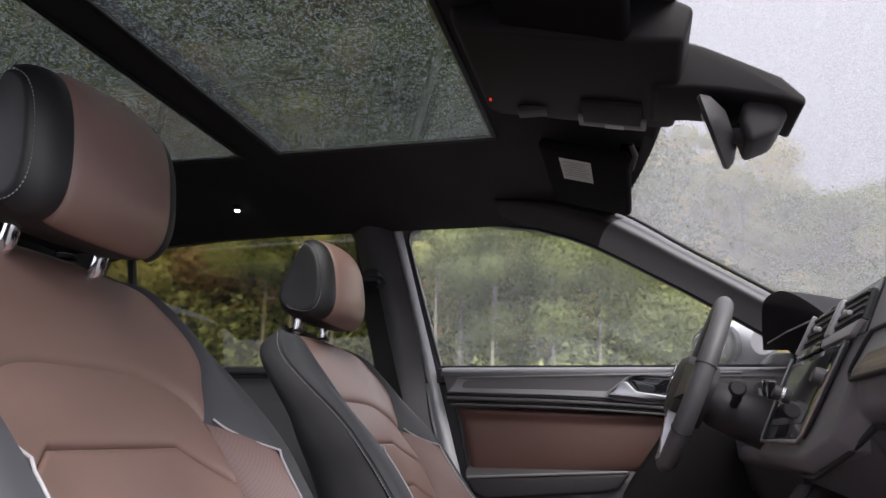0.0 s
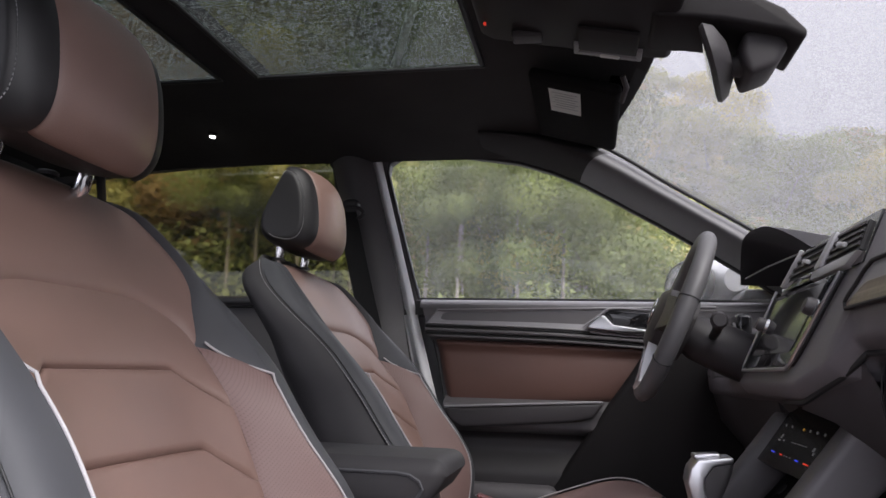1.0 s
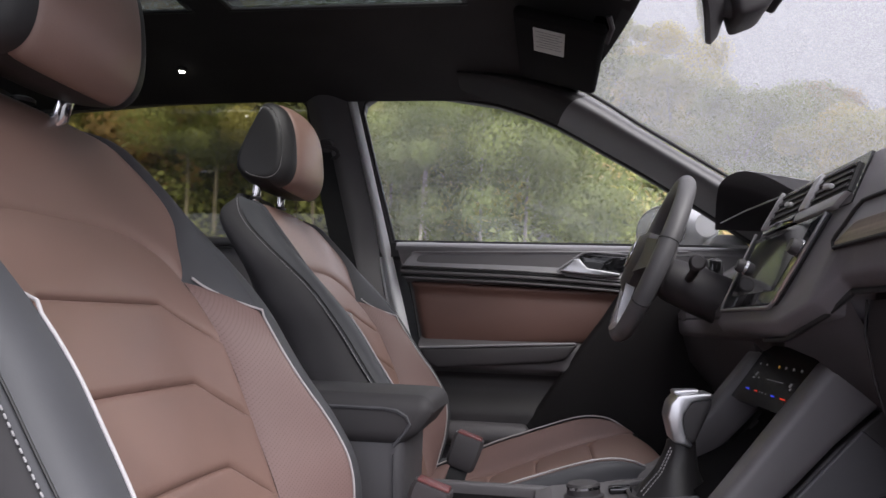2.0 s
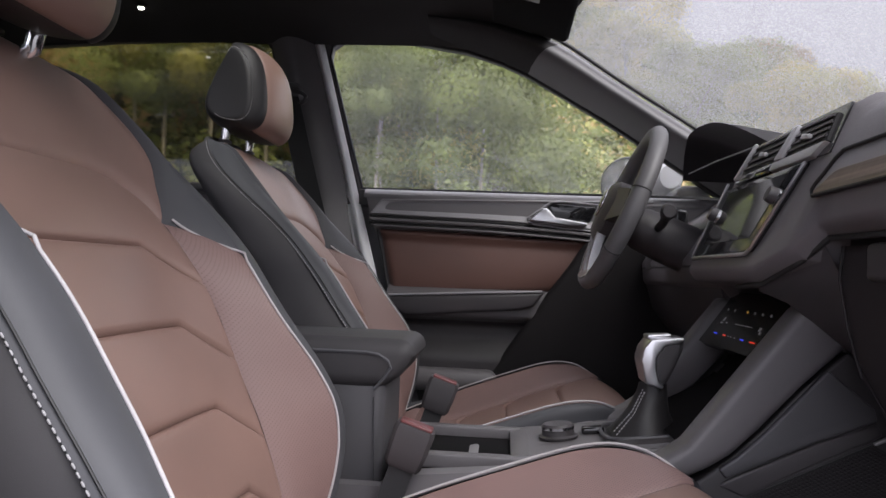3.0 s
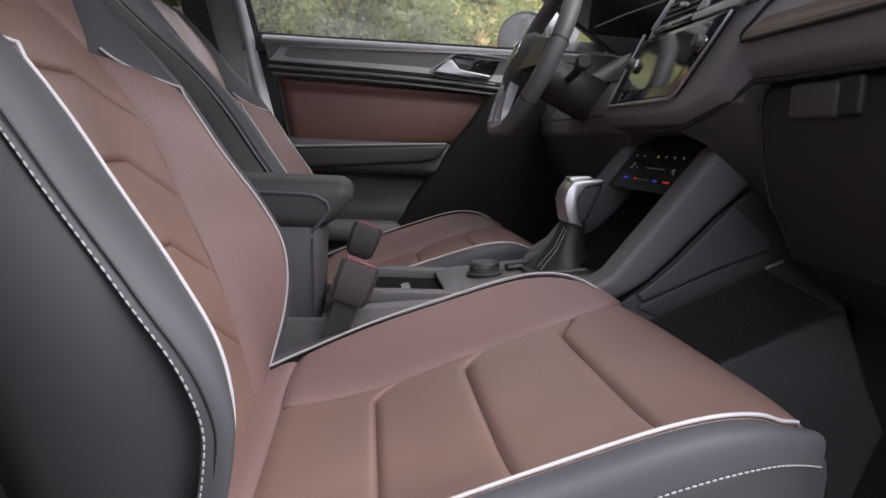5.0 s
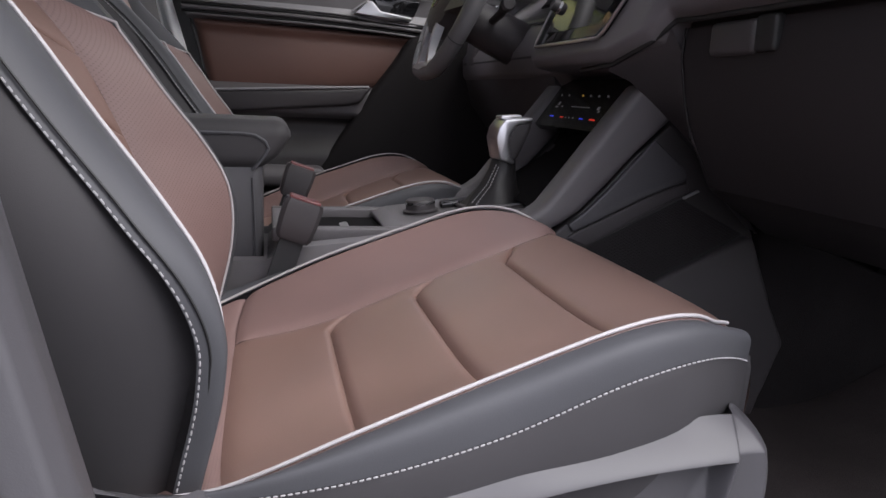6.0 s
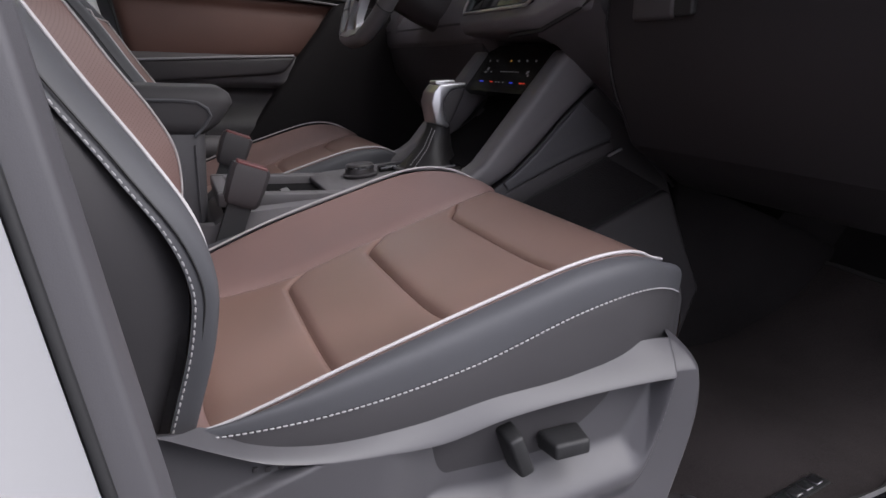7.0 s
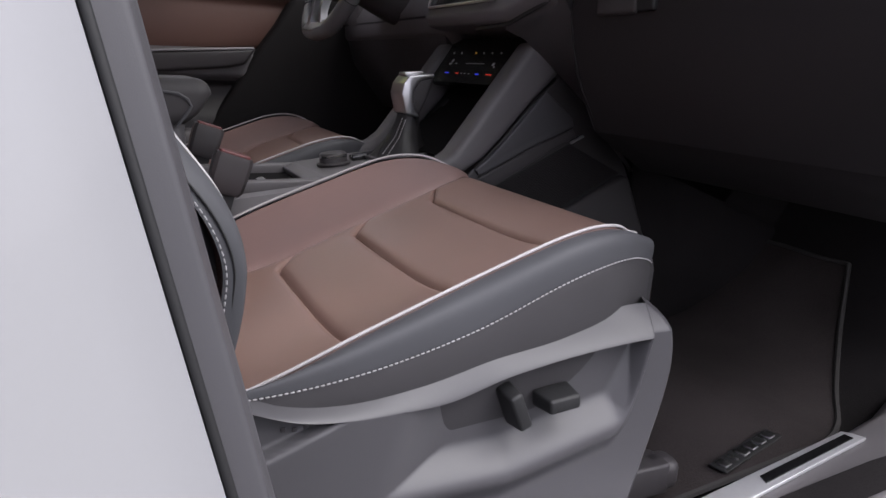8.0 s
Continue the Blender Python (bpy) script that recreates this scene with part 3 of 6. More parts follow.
def shell_back():
    """The flanks, top and rear of the backrest, rounded at the shoulders."""
    rings = []
    for z in span(0.57, 1.147, 48, 0.3):
        h, xm = back_half(z), back_mid(z)
        lip = step(1.149, 1.097, z)
        fl = flank(z, 1)
        xb = xm - 0.075 - 0.025 * step(1.05, 0.7, z)
        xb = xb + (xm - 0.02 - xb) * (1 - lip) ** 2 * 0.8
        round_off = max(z - 1.072, 0) / 0.075
        w = fl.y
        xb += (xm - 0.015 - xb) * 0.9 * round_off**2.5
        ring = []
        for k in range(9):
            u = -1 + k / 4
            ring.append(back_face(u * h, z, -0.014 - 0.010 * (1 - lip)))
        k = 1 - 0.92 * min(round_off, 1) ** 2
        rear = min(xb, fl.x - 0.012)
        side_pts = [(fl.x, w), (fl.x - 0.012 * k, w + 0.010 * k), ((fl.x + rear) / 2, w + 0.014 * k), (rear + (fl.x - rear) * 0.25, w - 0.002 * k), (rear + 0.004 * k, w - 0.045 * k - 0.012)]
        ring += [Vector((x, y, z)) for x, y in side_pts]
        ring += [Vector((xb, y, z)) for y in (w * 0.5, 0, -w * 0.5)]
        ring += [Vector((x, -y, z)) for x, y in side_pts[::-1]]
        rings.append(ring)
    return loft(rings)


def cush_seam(s, side):
    return Vector((seam_x(s), side * seam_half(s), seam_z(s)))


def shell_cushion():
    """Flanks and front of the cushion, with an upright edge at the front corner."""
    rings = []
    for s in span(0.0, 6.05, 44):
        a = cush_seam(s, 1)
        x, z, w = a.x, a.z, a.y
        low = 0.585 + 0.020 * step(2, 6, s)
        ring = [cush_face(u * cush_half(s), s, -0.013) for u in span(-1, 1, 9)]
        ring += [Vector((x, w - 0.002, z)), Vector((x, w + 0.001, z - 0.010)), Vector((x, w - 0.001, (z + low) / 2)), Vector((x - 0.004, w - 0.010, low))]
        ring += [Vector((q.x, -q.y, q.z)) for q in ring[-1:-5:-1]]
        rings.append(ring)
    for out, inset in ((0.006, 0.003), (0.010, 0.010), (0.012, 0.022)):
        rings.append([Vector((q.x + out, q.y - math.copysign(inset, q.y), q.z - (inset * 0.4 if q.z > 0.66 else 0))) for q in rings[43]])
    return loft(rings)


def head_point(a, y, grow=0.0):
    """The headrest's skin: a turns round its side outline, y runs across. Narrower towards its ends."""
    t = y / 0.110
    end = (1 - abs(t) ** 2.2) ** (1 / 2.2) if abs(t) < 1 else 0.0
    c, s = math.cos(a), math.sin(a)
    p = 2.6
    r = (abs(c) ** p + abs(s) ** p) ** (-1 / p)
    u, w = r * c, r * s
    depth = 0.054 - 0.010 * w if u > 0 else 0.048 - 0.038 * w
    x = (depth + grow) * u * (0.55 + 0.45 * end) + 0.014 * (1 - t * t)
    z = (0.081 + grow) * w * (0.72 + 0.28 * end)
    return Vector((-0.320 + x, y * (1 + grow * 3), 1.236 + z - 0.10 * x))


def headrest(front):
    ys = [0.110 * math.sin(math.pi / 2 * t) for t in span(-1, 1, 37)]
    if front:
        bm = bmesh.new()

        def skin(u, v):
            half = 0.078 - 0.002 * math.cos(v)
            y = u * half
            return head_point(v, y, 0.0035 + seam((1 - abs(u)) * half, 0.004, 0.004) + seam(min(v + 1.2, 1.72 - v) * 0.08, 0.004, 0.004))
        # brown stops short; the black below stands in for the underside's shade
        return sheet(skin, span(-1, 1, 33, 0.4), span(-1.2, 1.72, 44, 0.3), bm)
    rings = [[head_point(2 * math.pi * k / 48, y) for k in range(48)] for y in ys]
    return loft(rings)


def head_seam(side):
    """A curved seam on the headrest's cheek."""
    return [head_point(a, side * (0.1085 - 0.003 * math.cos(a)), 0.0006) for a in span(math.radians(-118), math.radians(122), 60)]


base_top = ease([-0.14, -0.08, -0.015, 0.017, 0.045, 0.077, 0.115, 0.155, 0.19, 0.232, 0.27, 0.305, 0.335, 0.38], [0.682, 0.668, 0.648, 0.639, 0.635, 0.635, 0.642, 0.651, 0.657, 0.661, 0.665, 0.669, 0.673, 0.672])
base_crease = ease([-0.14, -0.03, 0.0, 0.03, 0.06, 0.10, 0.143, 0.19, 0.24, 0.29, 0.35, 0.38], [0.672, 0.652, 0.638, 0.626, 0.621, 0.620, 0.622, 0.634, 0.642, 0.647, 0.649, 0.648])
base_front = ease([0.44, 0.496, 0.56, 0.59, 0.62, 0.641, 0.66, 0.672, 0.70], [0.328, 0.346, 0.365, 0.373, 0.377, 0.375, 0.368, 0.356, 0.320])


def seat_base(parent, side):
    """The plastic cover on the outer side of the cushion: a rounded ledge over a recess for the switches, and a pressed panel at the rear."""
    def skin(u, v):
        x = -0.14 + 0.512 * u
        t, c = base_top(x), base_crease(x)
        z = 0.47 + (c - 0.47) * v / 0.8 if v < 0.8 else c + (t - c) * (v - 0.8) / 0.2
        x = -0.14 + (base_front(z) + 0.14) * u
        y = -0.268
        # the ledge leans inwards above its crease
        y += 0.022 * max((z - c) / max(t - c, 0.004), 0) ** 1.3
        # recess for the switches, with a sloping lip below
        lip = 0.574 + 0.22 * max(x - 0.20, 0) + 0.10 * step(0.300, 0.345, x) * (x - 0.30) / 0.04
        inside = min(step(0.105, 0.170, x + (0.62 - z) * 0.3), step(0.352, 0.326, x + (0.645 - z) * 0.55), step(c, c - 0.004, z), step(lip - 0.026, lip + 0.004, z))
        y += 0.020 * inside
        # lower wall set back under the lip
        y += 0.010 * step(lip - 0.026, lip - 0.050, z) * step(-0.05, 0.16, x)
        # pressed panel at the rear, between the ledge and a slanting rib
        rib = 0.597 + 0.36 * (x - 0.006)
        y += 0.012 * min(step(rib + 0.002, rib + 0.006, z), step(c, c - 0.005, z), step(0.085, 0.070, x))
        # the front edge turns inwards
        y += 0.024 * max(1 - (base_front(z) - x) / 0.014, 0) ** 2
        return Vector((x, y, z))
    ob = part("seat_base_cover", sheet(skin, sorted(span(0, 1, 150) + span(0.871, 0.998, 60)), sorted(span(0, 1, 121) + [0.786, 0.793, 0.797])), TRIM, parent, "mid grey plastic seat base cover", 60)
    for at, size, turn, lean_y in (((0.205, -0.262, 0.606), (0.014, 0.026, 0.038), -22, 0), ((0.244, -0.264, 0.6075), (0.034, 0.026, 0.015), -5, 0)):
        bm = box(size, bevel=0.0035, seg=3)
        for q in bm.verts:
            if q.co.y < 0:
                q.co.x, q.co.z = q.co.x * 0.86, q.co.z * 0.86
        bmesh.ops.transform(bm, matrix=pose(*at, 0, turn, 0), verts=bm.verts)
        part("seat_switch", bm, RUBBER, ob, "black seat adjuster switch")
    for k in range(4):
        part("moulded_mark", box((0.0035, 0.001, 0.0035), (0.024 + 0.008 * k, -0.2568, 0.617 - 0.001 * (k % 2)), 0.0005), SOFT, ob)
    inner = box((0.40, 0.44, 0.10), (0.14, 0, 0.53), 0.02)
    part("seat_frame", inner, SOFT, parent, "black steel frame under the seat")
    for y in (-0.19, 0.19):
        part("seat_rail", box((0.56, 0.035, 0.035), (0.15, y, 0.462), 0.004), SOFT, parent, "black steel seat rail")
    part("rail_cover", box((0.045, 0.035, 0.035), (0.425, -0.19, 0.462), 0.012), SOFT, parent)
    return ob


passenger_seat = build_seat("brown and grey leather front passenger seat with pale piping")
seat_base(passenger_seat, -1)
passenger_seat.location = (0, -0.372, 0)
for ob in passenger_seat.children:
    if ob.name.startswith("headrest"):
        passenger_headrest = ob
driver_seat = copy_thing(passenger_seat, pose(0, 0.362, 0))
passenger_headrest.location = (0.038, 0, -0.022)
for ob in passenger_seat.children:
    if ob.name.split(".")[0] == "post":
        ob.location = (0.047, 0, -0.012)
tagged(driver_seat, "brown and grey leather driver seat behind the steering wheel", "car seat", "front seats")


# ---- driver's side of the cabin ----
FRONT_WINDOW = [(-0.180, 1.112), (-0.212, 1.22), (-0.246, 1.34), (-0.272, 1.432), (-0.268, 1.458), (-0.240, 1.478), (-0.075, 1.474), (0.063, 1.452), (0.144, 1.426), (0.205, 1.399),
                (0.263, 1.367), (0.328, 1.329), (0.392, 1.292), (0.449, 1.257), (0.56, 1.186), (0.67, 1.114)]
REAR_WINDOW = [(-1.20, 1.112), (-1.22, 1.30), (-1.18, 1.42), (-1.07, 1.448), (-0.82, 1.466), (-0.55, 1.476), (-0.43, 1.472), (-0.412, 1.45), (-0.39, 1.34), (-0.35, 1.20), (-0.335, 1.112)]


def band(outline, wide, y0, y1, y2, centre):
    """A window's surround: from the glass at y0 to the edge at y1 and out over the wall at y2."""
    c = Vector(centre)
    outer = [Vector(p) + (Vector(p) - c).normalized() * wide for p in outline]
    near = [Vector(p) + (Vector(p) - c).normalized() * 0.004 for p in outline]
    return loft([[(p[0], y0, p[1]) for p in outline], [(p[0], y1, p[1]) for p in outline], [(p[0], y1 - 0.003, p[1]) for p in near], [(p[0], y2, p[1]) for p in outer],
                 [(p[0], y0 + 0.03, p[1]) for p in outer]], caps=False)


def flat(outline, y, n=1):
    bm = bmesh.new()
    bm.faces.new([bm.verts.new((x, y, z)) for x, z in outline])
    return bm


for k, (outline, centre, label) in enumerate(((FRONT_WINDOW, (0.05, 1.25), "slightly misted side window of the driver door"), (REAR_WINDOW, (-0.78, 1.25), "dark tinted side window of the rear door"))):
    win = thing("window_%d" % (k + 3), label, "car window", kind="structure")
    part("window_frame", band(outline, 0.075, 0.80, 0.755, 0.742, centre), SOFT, win, "black window surround")
    ring = [Vector((x, 0.762, z)) for x, z in outline]
    part("window_seal", tube(ring + ring[:1], 0.006, 8), RUBBER, win, "black rubber seal")
    pane = part("pane", flat(outline, 0.778), REARPANE if k else PANE, win)
    pane.visible_shadow = False
divider = part("window_divider", tube([(-1.035, 0.765, 1.11), (-1.085, 0.76, 1.44)], 0.012, 8), SOFT)
tagged(divider, "black bar between the rear window's panes", "window bar", kind="structure")

# centre pillar: pale door frame edge, dark lining, belt
def lean(z):
    return -0.183 - 0.275 * (z - 1.11)
pillar = thing("pillar_trim", "dark grey centre pillar lining with a pale front edge", "pillar", kind="structure")
def pillar_edge(u, z):
    wide = 0.028 + 0.012 * step(1.2, 0.95, z)
    return (lean(z) - 0.004 - wide * u, 0.748 - 0.014 * math.sin(math.pi * min(u * 1.2, 1)), z)
part("pillar_edge", sheet(pillar_edge, span(0, 1, 9), span(0.80, 1.46, 30)), material("pale_frame_paint", (0.80, 0.80, 0.82), 0.4, spread=0.04, relief=0.0), pillar, "pale grey door frame edge")
def pillar_face(u, z):
    return (lean(z) - 0.026 - 0.014 * step(1.2, 0.95, z) - (0.105 + 0.09 * step(1.1, 0.8, z)) * u, 0.735 - 0.028 * math.sin(math.pi * u) - 0.02 * step(1.1, 1.0, z), z)
part("pillar_lining", sheet(pillar_face, span(0, 1, 14), span(0.48, 1.47, 40)), PLASTIC, pillar, "dark grey pillar lining")

belt = thing("seat_belt", "black seat belt hanging from the driver's centre pillar", "seat belt")
def webbing(u, v):
    z = 1.315 - 0.75 * v
    return (lean(z) - 0.105 + 0.030 * v + 0.046 * (u - 0.5), 0.672 - 0.05 * math.sin(math.pi * v) + 0.010 * u, z)
bm = sheet(webbing, span(0, 1, 5), span(0, 1, 24))
bmesh.ops.solidify(bm, geom=bm.faces[:], thickness=0.0015)
part("webbing", bm, BELT, belt)
part("belt_guide", lathe([(0.001, 0), (0.026, 0), (0.028, 0.008), (0.022, 0.022), (0.001, 0.026)], 24, pose(lean(1.325) - 0.100, 0.705, 1.325, 90, 0, 0)), SOFT, belt, "black round belt guide")
part("guide_loop", tube([(lean(1.31) - 0.100 + 0.034 * math.cos(a), 0.682, 1.312 + 0.016 * math.sin(a)) for a in span(0, 2 * math.pi, 24)], 0.005), SOFT, belt)

# front roof pillar
A_TOP = ease([-0.02, 0.05, 0.12, 0.248, 0.40, 0.553, 0.70, 0.86], [1.50, 1.496, 1.487, 1.447, 1.352, 1.257, 1.165, 1.075])
A_LOW = ease([-0.02, 0.063, 0.144, 0.205, 0.263, 0.328, 0.392, 0.449, 0.56, 0.67, 0.86], [1.464, 1.448, 1.422, 1.395, 1.363, 1.325, 1.288, 1.253, 1.182, 1.110, 0.985])
a_depth = ease([-0.2, 0.0, 0.2, 0.4, 0.55, 0.7, 0.85, 1.0], [0.685, 0.655, 0.632, 0.618, 0.620, 0.640, 0.682, 0.742])
def a_pillar(u, x):
    z = A_TOP(x) + (A_LOW(x) - A_TOP(x)) * u
    return (x, a_depth(u), z)
def joint(u):
    """Where the pillar lining meets the roof cloth, on a slant."""
    return 0.238 + 0.065 * (0.5 - u)
front_pillar = part("front_pillar_trim", sheet(lambda u, v: a_pillar(u, joint(u) + (0.86 - joint(u)) * v), span(-0.14, 1, 33), span(0, 1, 50)), PILLAR)
tagged(front_pillar, "grey windscreen pillar lining", "pillar", kind="structure")
rail = part("roof_rail_trim", sheet(lambda u, v: a_pillar(u, -0.02 + (joint(u) + 0.022) * v), span(-0.15, 1, 16), span(0, 1, 16)), CLOTH)
tagged(rail, "black cloth roof rail lining", "trim", kind="structure")
seal = part("windscreen_seal", tube([(x, 0.628, A_TOP(x) + 0.002) for x in span(0.22, 0.86, 40)], 0.004, 8), RUBBER)
tagged(seal, "black rubber windscreen seal", "seal", kind="structure")

# driver door
door = thing("door_1", "closed driver door with brown leather and grey decor strip", "car door", kind="structure")
def door_y(x, z):
    """Depth of the door panel: a padded ledge under the window, the armrest, and the wall set back below it."""
    rear = step(0.30, 0.24, x)
    y = 0.765
    y -= 0.043 * step(1.112, 1.100, z) * step(1.000, 1.030, z)
    y -= 0.010 * step(1.030, 1.000, z)
    y -= 0.055 * step(0.892, 0.868, z) * step(0.800, 0.826, z) * rear
    y -= 0.022 * step(0.826, 0.800, z)
    y -= 0.030 * step(0.78, 0.72, z)
    return y
def door_skin(u, z):
    x0 = lean(min(z, 1.11)) + 0.006 + 0.012
    x = x0 + (0.84 - x0) * u
    return (x, door_y(x, z), z)
part("door_panel", sheet(door_skin, span(0, 1, 60), span(0.46, 1.112, 150)), DOOR_PLASTIC, door, "dark grey plastic door panel", 60)
part("lower_panel", sheet(lambda u, z: Vector(door_skin(u, z)) + Vector((0, -0.003, 0)), span(0.02, 0.9, 40), span(0.47, 0.812, 60)), SIDE, door, "black lower door panel", 60)
part("glass_slot_seal", box((0.85, 0.012, 0.010), (0.245, 0.772, 1.113), 0.004), PILLAR, door, "pale grey glass slot seal")
part("window_ledge", sheet(lambda x, v: (x, 0.7655 - 0.0465 * math.sin(0.5 * math.pi * v), 1.1135 - 0.024 * (1 - math.cos(0.5 * math.pi * v))), span(-0.166, 0.80, 20), span(0, 1, 10)), DOOR_PLASTIC, door, "grey padded window ledge")

def decor_top(x):
    return 1.0855 + 0.021 * (x + 0.117)
def decor_low(x):
    return 1.0535 - 0.022 * (x + 0.144) - 0.09 * max(x - 0.05, 0) ** 2
def decor(u, v):
    x = -0.121 - 0.024 * v + (0.62 + 0.024 * v) * u
    z = decor_top(x) + (decor_low(x) - decor_top(x)) * v
    return (x, 0.7195 + 0.007 * math.sin(math.pi * v) * step(0, 0.05, u) - 0.004 * v, z)
part("decor_strip", sheet(decor, span(0, 1, 40, 0.3), span(0, 1, 14)), DOOR_DECOR, door, "satin grey decor strip")
part("trim_line", tube([(x, 0.7185, decor_top(x)) for x in span(-0.122, 0.50, 20)], 0.0022), SATIN_GREY, door)
part("trim_line", tube([(-0.122, 0.7185, decor_top(-0.122))] + [(x, 0.7155, decor_low(x)) for x in span(-0.146, 0.50, 20)], 0.0022), SATIN_GREY, door)
part("trim_groove", tube([(x, 0.7185, decor_low(x) - 0.006) for x in span(-0.150, 0.50, 20)], 0.0030), RUBBER, door, "black groove under the decor strip")
part("trim_line", tube([(x, 0.7165, decor_low(x) - 0.014) for x in span(-0.150, 0.50, 20)], 0.0042), DOOR_PLASTIC, door)
part("trim_groove", tube([(x, 0.7215, decor_low(x) - 0.0225) for x in span(-0.150, 0.50, 20)], 0.0030), RUBBER, door, "black groove over the leather")
part("trim_line", tube([(x, 0.7195, decor_low(x) - 0.028) for x in span(-0.140, 0.50, 20)], 0.0028), DOOR_PLASTIC, door)

BROWN_PANEL = [(-0.128, 1.019), (0.42, 1.004), (0.285, 0.884), (-0.094, 0.864)]
def brown(u, v):
    a = Vector(BROWN_PANEL[0]).lerp(Vector(BROWN_PANEL[1]), u)
    b = Vector(BROWN_PANEL[3]).lerp(Vector(BROWN_PANEL[2]), u)
    p = a.lerp(b, v)
    edge = min(u, 1 - u) * 0.45, min(v, 1 - v) * 0.12
    return (p.x, 0.744 + 0.012 * math.exp(-min(edge) / 0.005) - 0.008 * math.sin(math.pi * v) - 0.018 * step(0.8, 1, 1 - v), p.y)
part("leather_panel", sheet(brown, span(0, 1, 40, 0.5), span(0, 1, 24, 0.5)), material("brown_door_leather", (0.117, 0.060, 0.048), 0.45, spread=0.1, grain=700, relief=0.0003, stains=5), door, "brown leather door inlay", 80)
part("leather_seam", tube([(-0.134, 0.738, 1.018), (-0.118, 0.738, 0.955), (-0.100, 0.738, 0.866)], 0.0022), RUBBER, door)

arm = prism([(-0.094, 0.864), (0.262, 0.886), (0.235, 0.850), (0.20, 0.842), (-0.05, 0.820), (-0.080, 0.833)], "y", 0.676, 0.76, 0.008)
part("armrest", arm, SOFT, door, "black padded door armrest")
part("pull_trim", tube([(-0.092, 0.679, 0.8655), (0.08, 0.677, 0.8765), (0.255, 0.679, 0.8865)], 0.003), DOOR_DECOR, door, "grey edge of the armrest")
part("lower_ledge", box((0.25, 0.07, 0.05), (0.035, 0.690, 0.680), 0.02), PLASTIC, door, "dark grey door pocket edge")

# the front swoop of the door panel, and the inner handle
part("front_swoop", prism([(0.352, 1.003), (0.44, 1.030), (0.86, 1.02), (0.86, 0.48), (0.035, 0.48), (0.145, 0.70), (0.262, 0.872), (0.315, 0.945)], "y", 0.695, 0.76, 0.016, 4), FOOT, door, "front part of the door panel, blackened for footwell shade")
part("handle_bowl", prism([(0.262, 1.082), (0.276, 1.090), (0.375, 1.084), (0.36, 1.048), (0.285, 1.050)], "y", 0.7135, 0.73, 0.004), GLOSS, door, "black handle bowl")
part("handle_frame", tube([(0.365, 0.714, 1.0285), (0.300, 0.714, 1.032), (0.232, 0.714, 1.039), (0.216, 0.714, 1.053), (0.270, 0.714, 1.092), (0.300, 0.714, 1.0935), (0.39, 0.714, 1.088)], 0.0020), DOOR_DECOR, door, "grey frame round the handle")
part("inner_handle", prism([(0.220, 1.0475), (0.250, 1.076), (0.262, 1.076), (0.280, 1.056), (0.352, 1.046), (0.352, 1.038), (0.300, 1.039)], "y", 0.700, 0.716, 0.003), SATIN, door, "satin silver inner door handle")

rear_door = thing("door_2", "closed rear door in black and grey plastic", "car door", kind="structure")
part("door_panel", sheet(lambda x, z: (x, 0.765 - 0.03 * step(1.0, 0.95, z), z), span(-1.60, -0.30, 20), span(0.42, 1.108, 20)), PLASTIC, rear_door)
part("window_ledge", box((1.25, 0.05, 0.02), (-0.97, 0.755, 1.104), 0.008), TRIM, rear_door, "grey window ledge")
tagged(part("wall_left", sheet(lambda x, z: (x, 0.815, z), span(-1.7, 1.2, 20), span(0.35, 1.105, 12)), PAINT), "white painted left body side", "body side", kind="structure")
tagged(part("wall_left_rear", sheet(lambda x, z: (x, 0.80, z), span(-1.75, -1.20, 8), span(1.1, 1.50, 8)), SOFT), "black lining of the rear quarter", "body side", kind="structure")

mirror_out = thing("side_mirror", "white and black outside mirror beside the driver window", "side mirror")
rings = []
for k in range(11):
    t = k / 10
    r = math.sin(math.pi * (0.08 + 0.84 * t)) ** 0.6
    rings.append([(0.575 - 0.085 * t + 0.075 * r * math.cos(a) * (1.0 if math.cos(a) > 0 else 0.72), 0.90 + 0.21 * t, 1.185 + 0.068 * r * math.sin(a)) for a in span(0, 2 * math.pi * 23 / 24, 24)])
part("mirror_housing", loft(rings), PAINT, mirror_out, "white painted housing")
face_on = Matrix.Translation((0.475, 0.995, 1.187)) @ Matrix.Rotation(radians(27), 4, "Z")
def mirror_ring(w, h, x):
    """A rounded outline, fuller on its inner side."""
    return [face_on @ Vector((x, w * math.cos(a) * (1 - 0.10 * math.sin(a)), h * math.copysign(abs(math.sin(a)) ** 0.75, math.sin(a)))) for a in span(0, 2 * math.pi * 31 / 32, 32)]
part("mirror_pane", loft([mirror_ring(0.094, 0.054, -0.002), mirror_ring(0.093, 0.053, -0.0035)]), DARK_REFLECT, mirror_out, "rain-wet mirror glass with a dark reflection in its colour")
part("mirror_rim", loft([mirror_ring(0.090, 0.052, 0.022), mirror_ring(0.100, 0.060, 0.010), mirror_ring(0.100, 0.060, 0.0), mirror_ring(0.096, 0.056, -0.003)]), RUBBER, mirror_out, "black rim behind the mirror glass")
part("mirror_foot", prism([(0.55, 1.105), (0.66, 1.105), (0.64, 1.15), (0.58, 1.15)], "y", 0.80, 0.93, 0.008), SOFT, mirror_out, "black mirror foot")

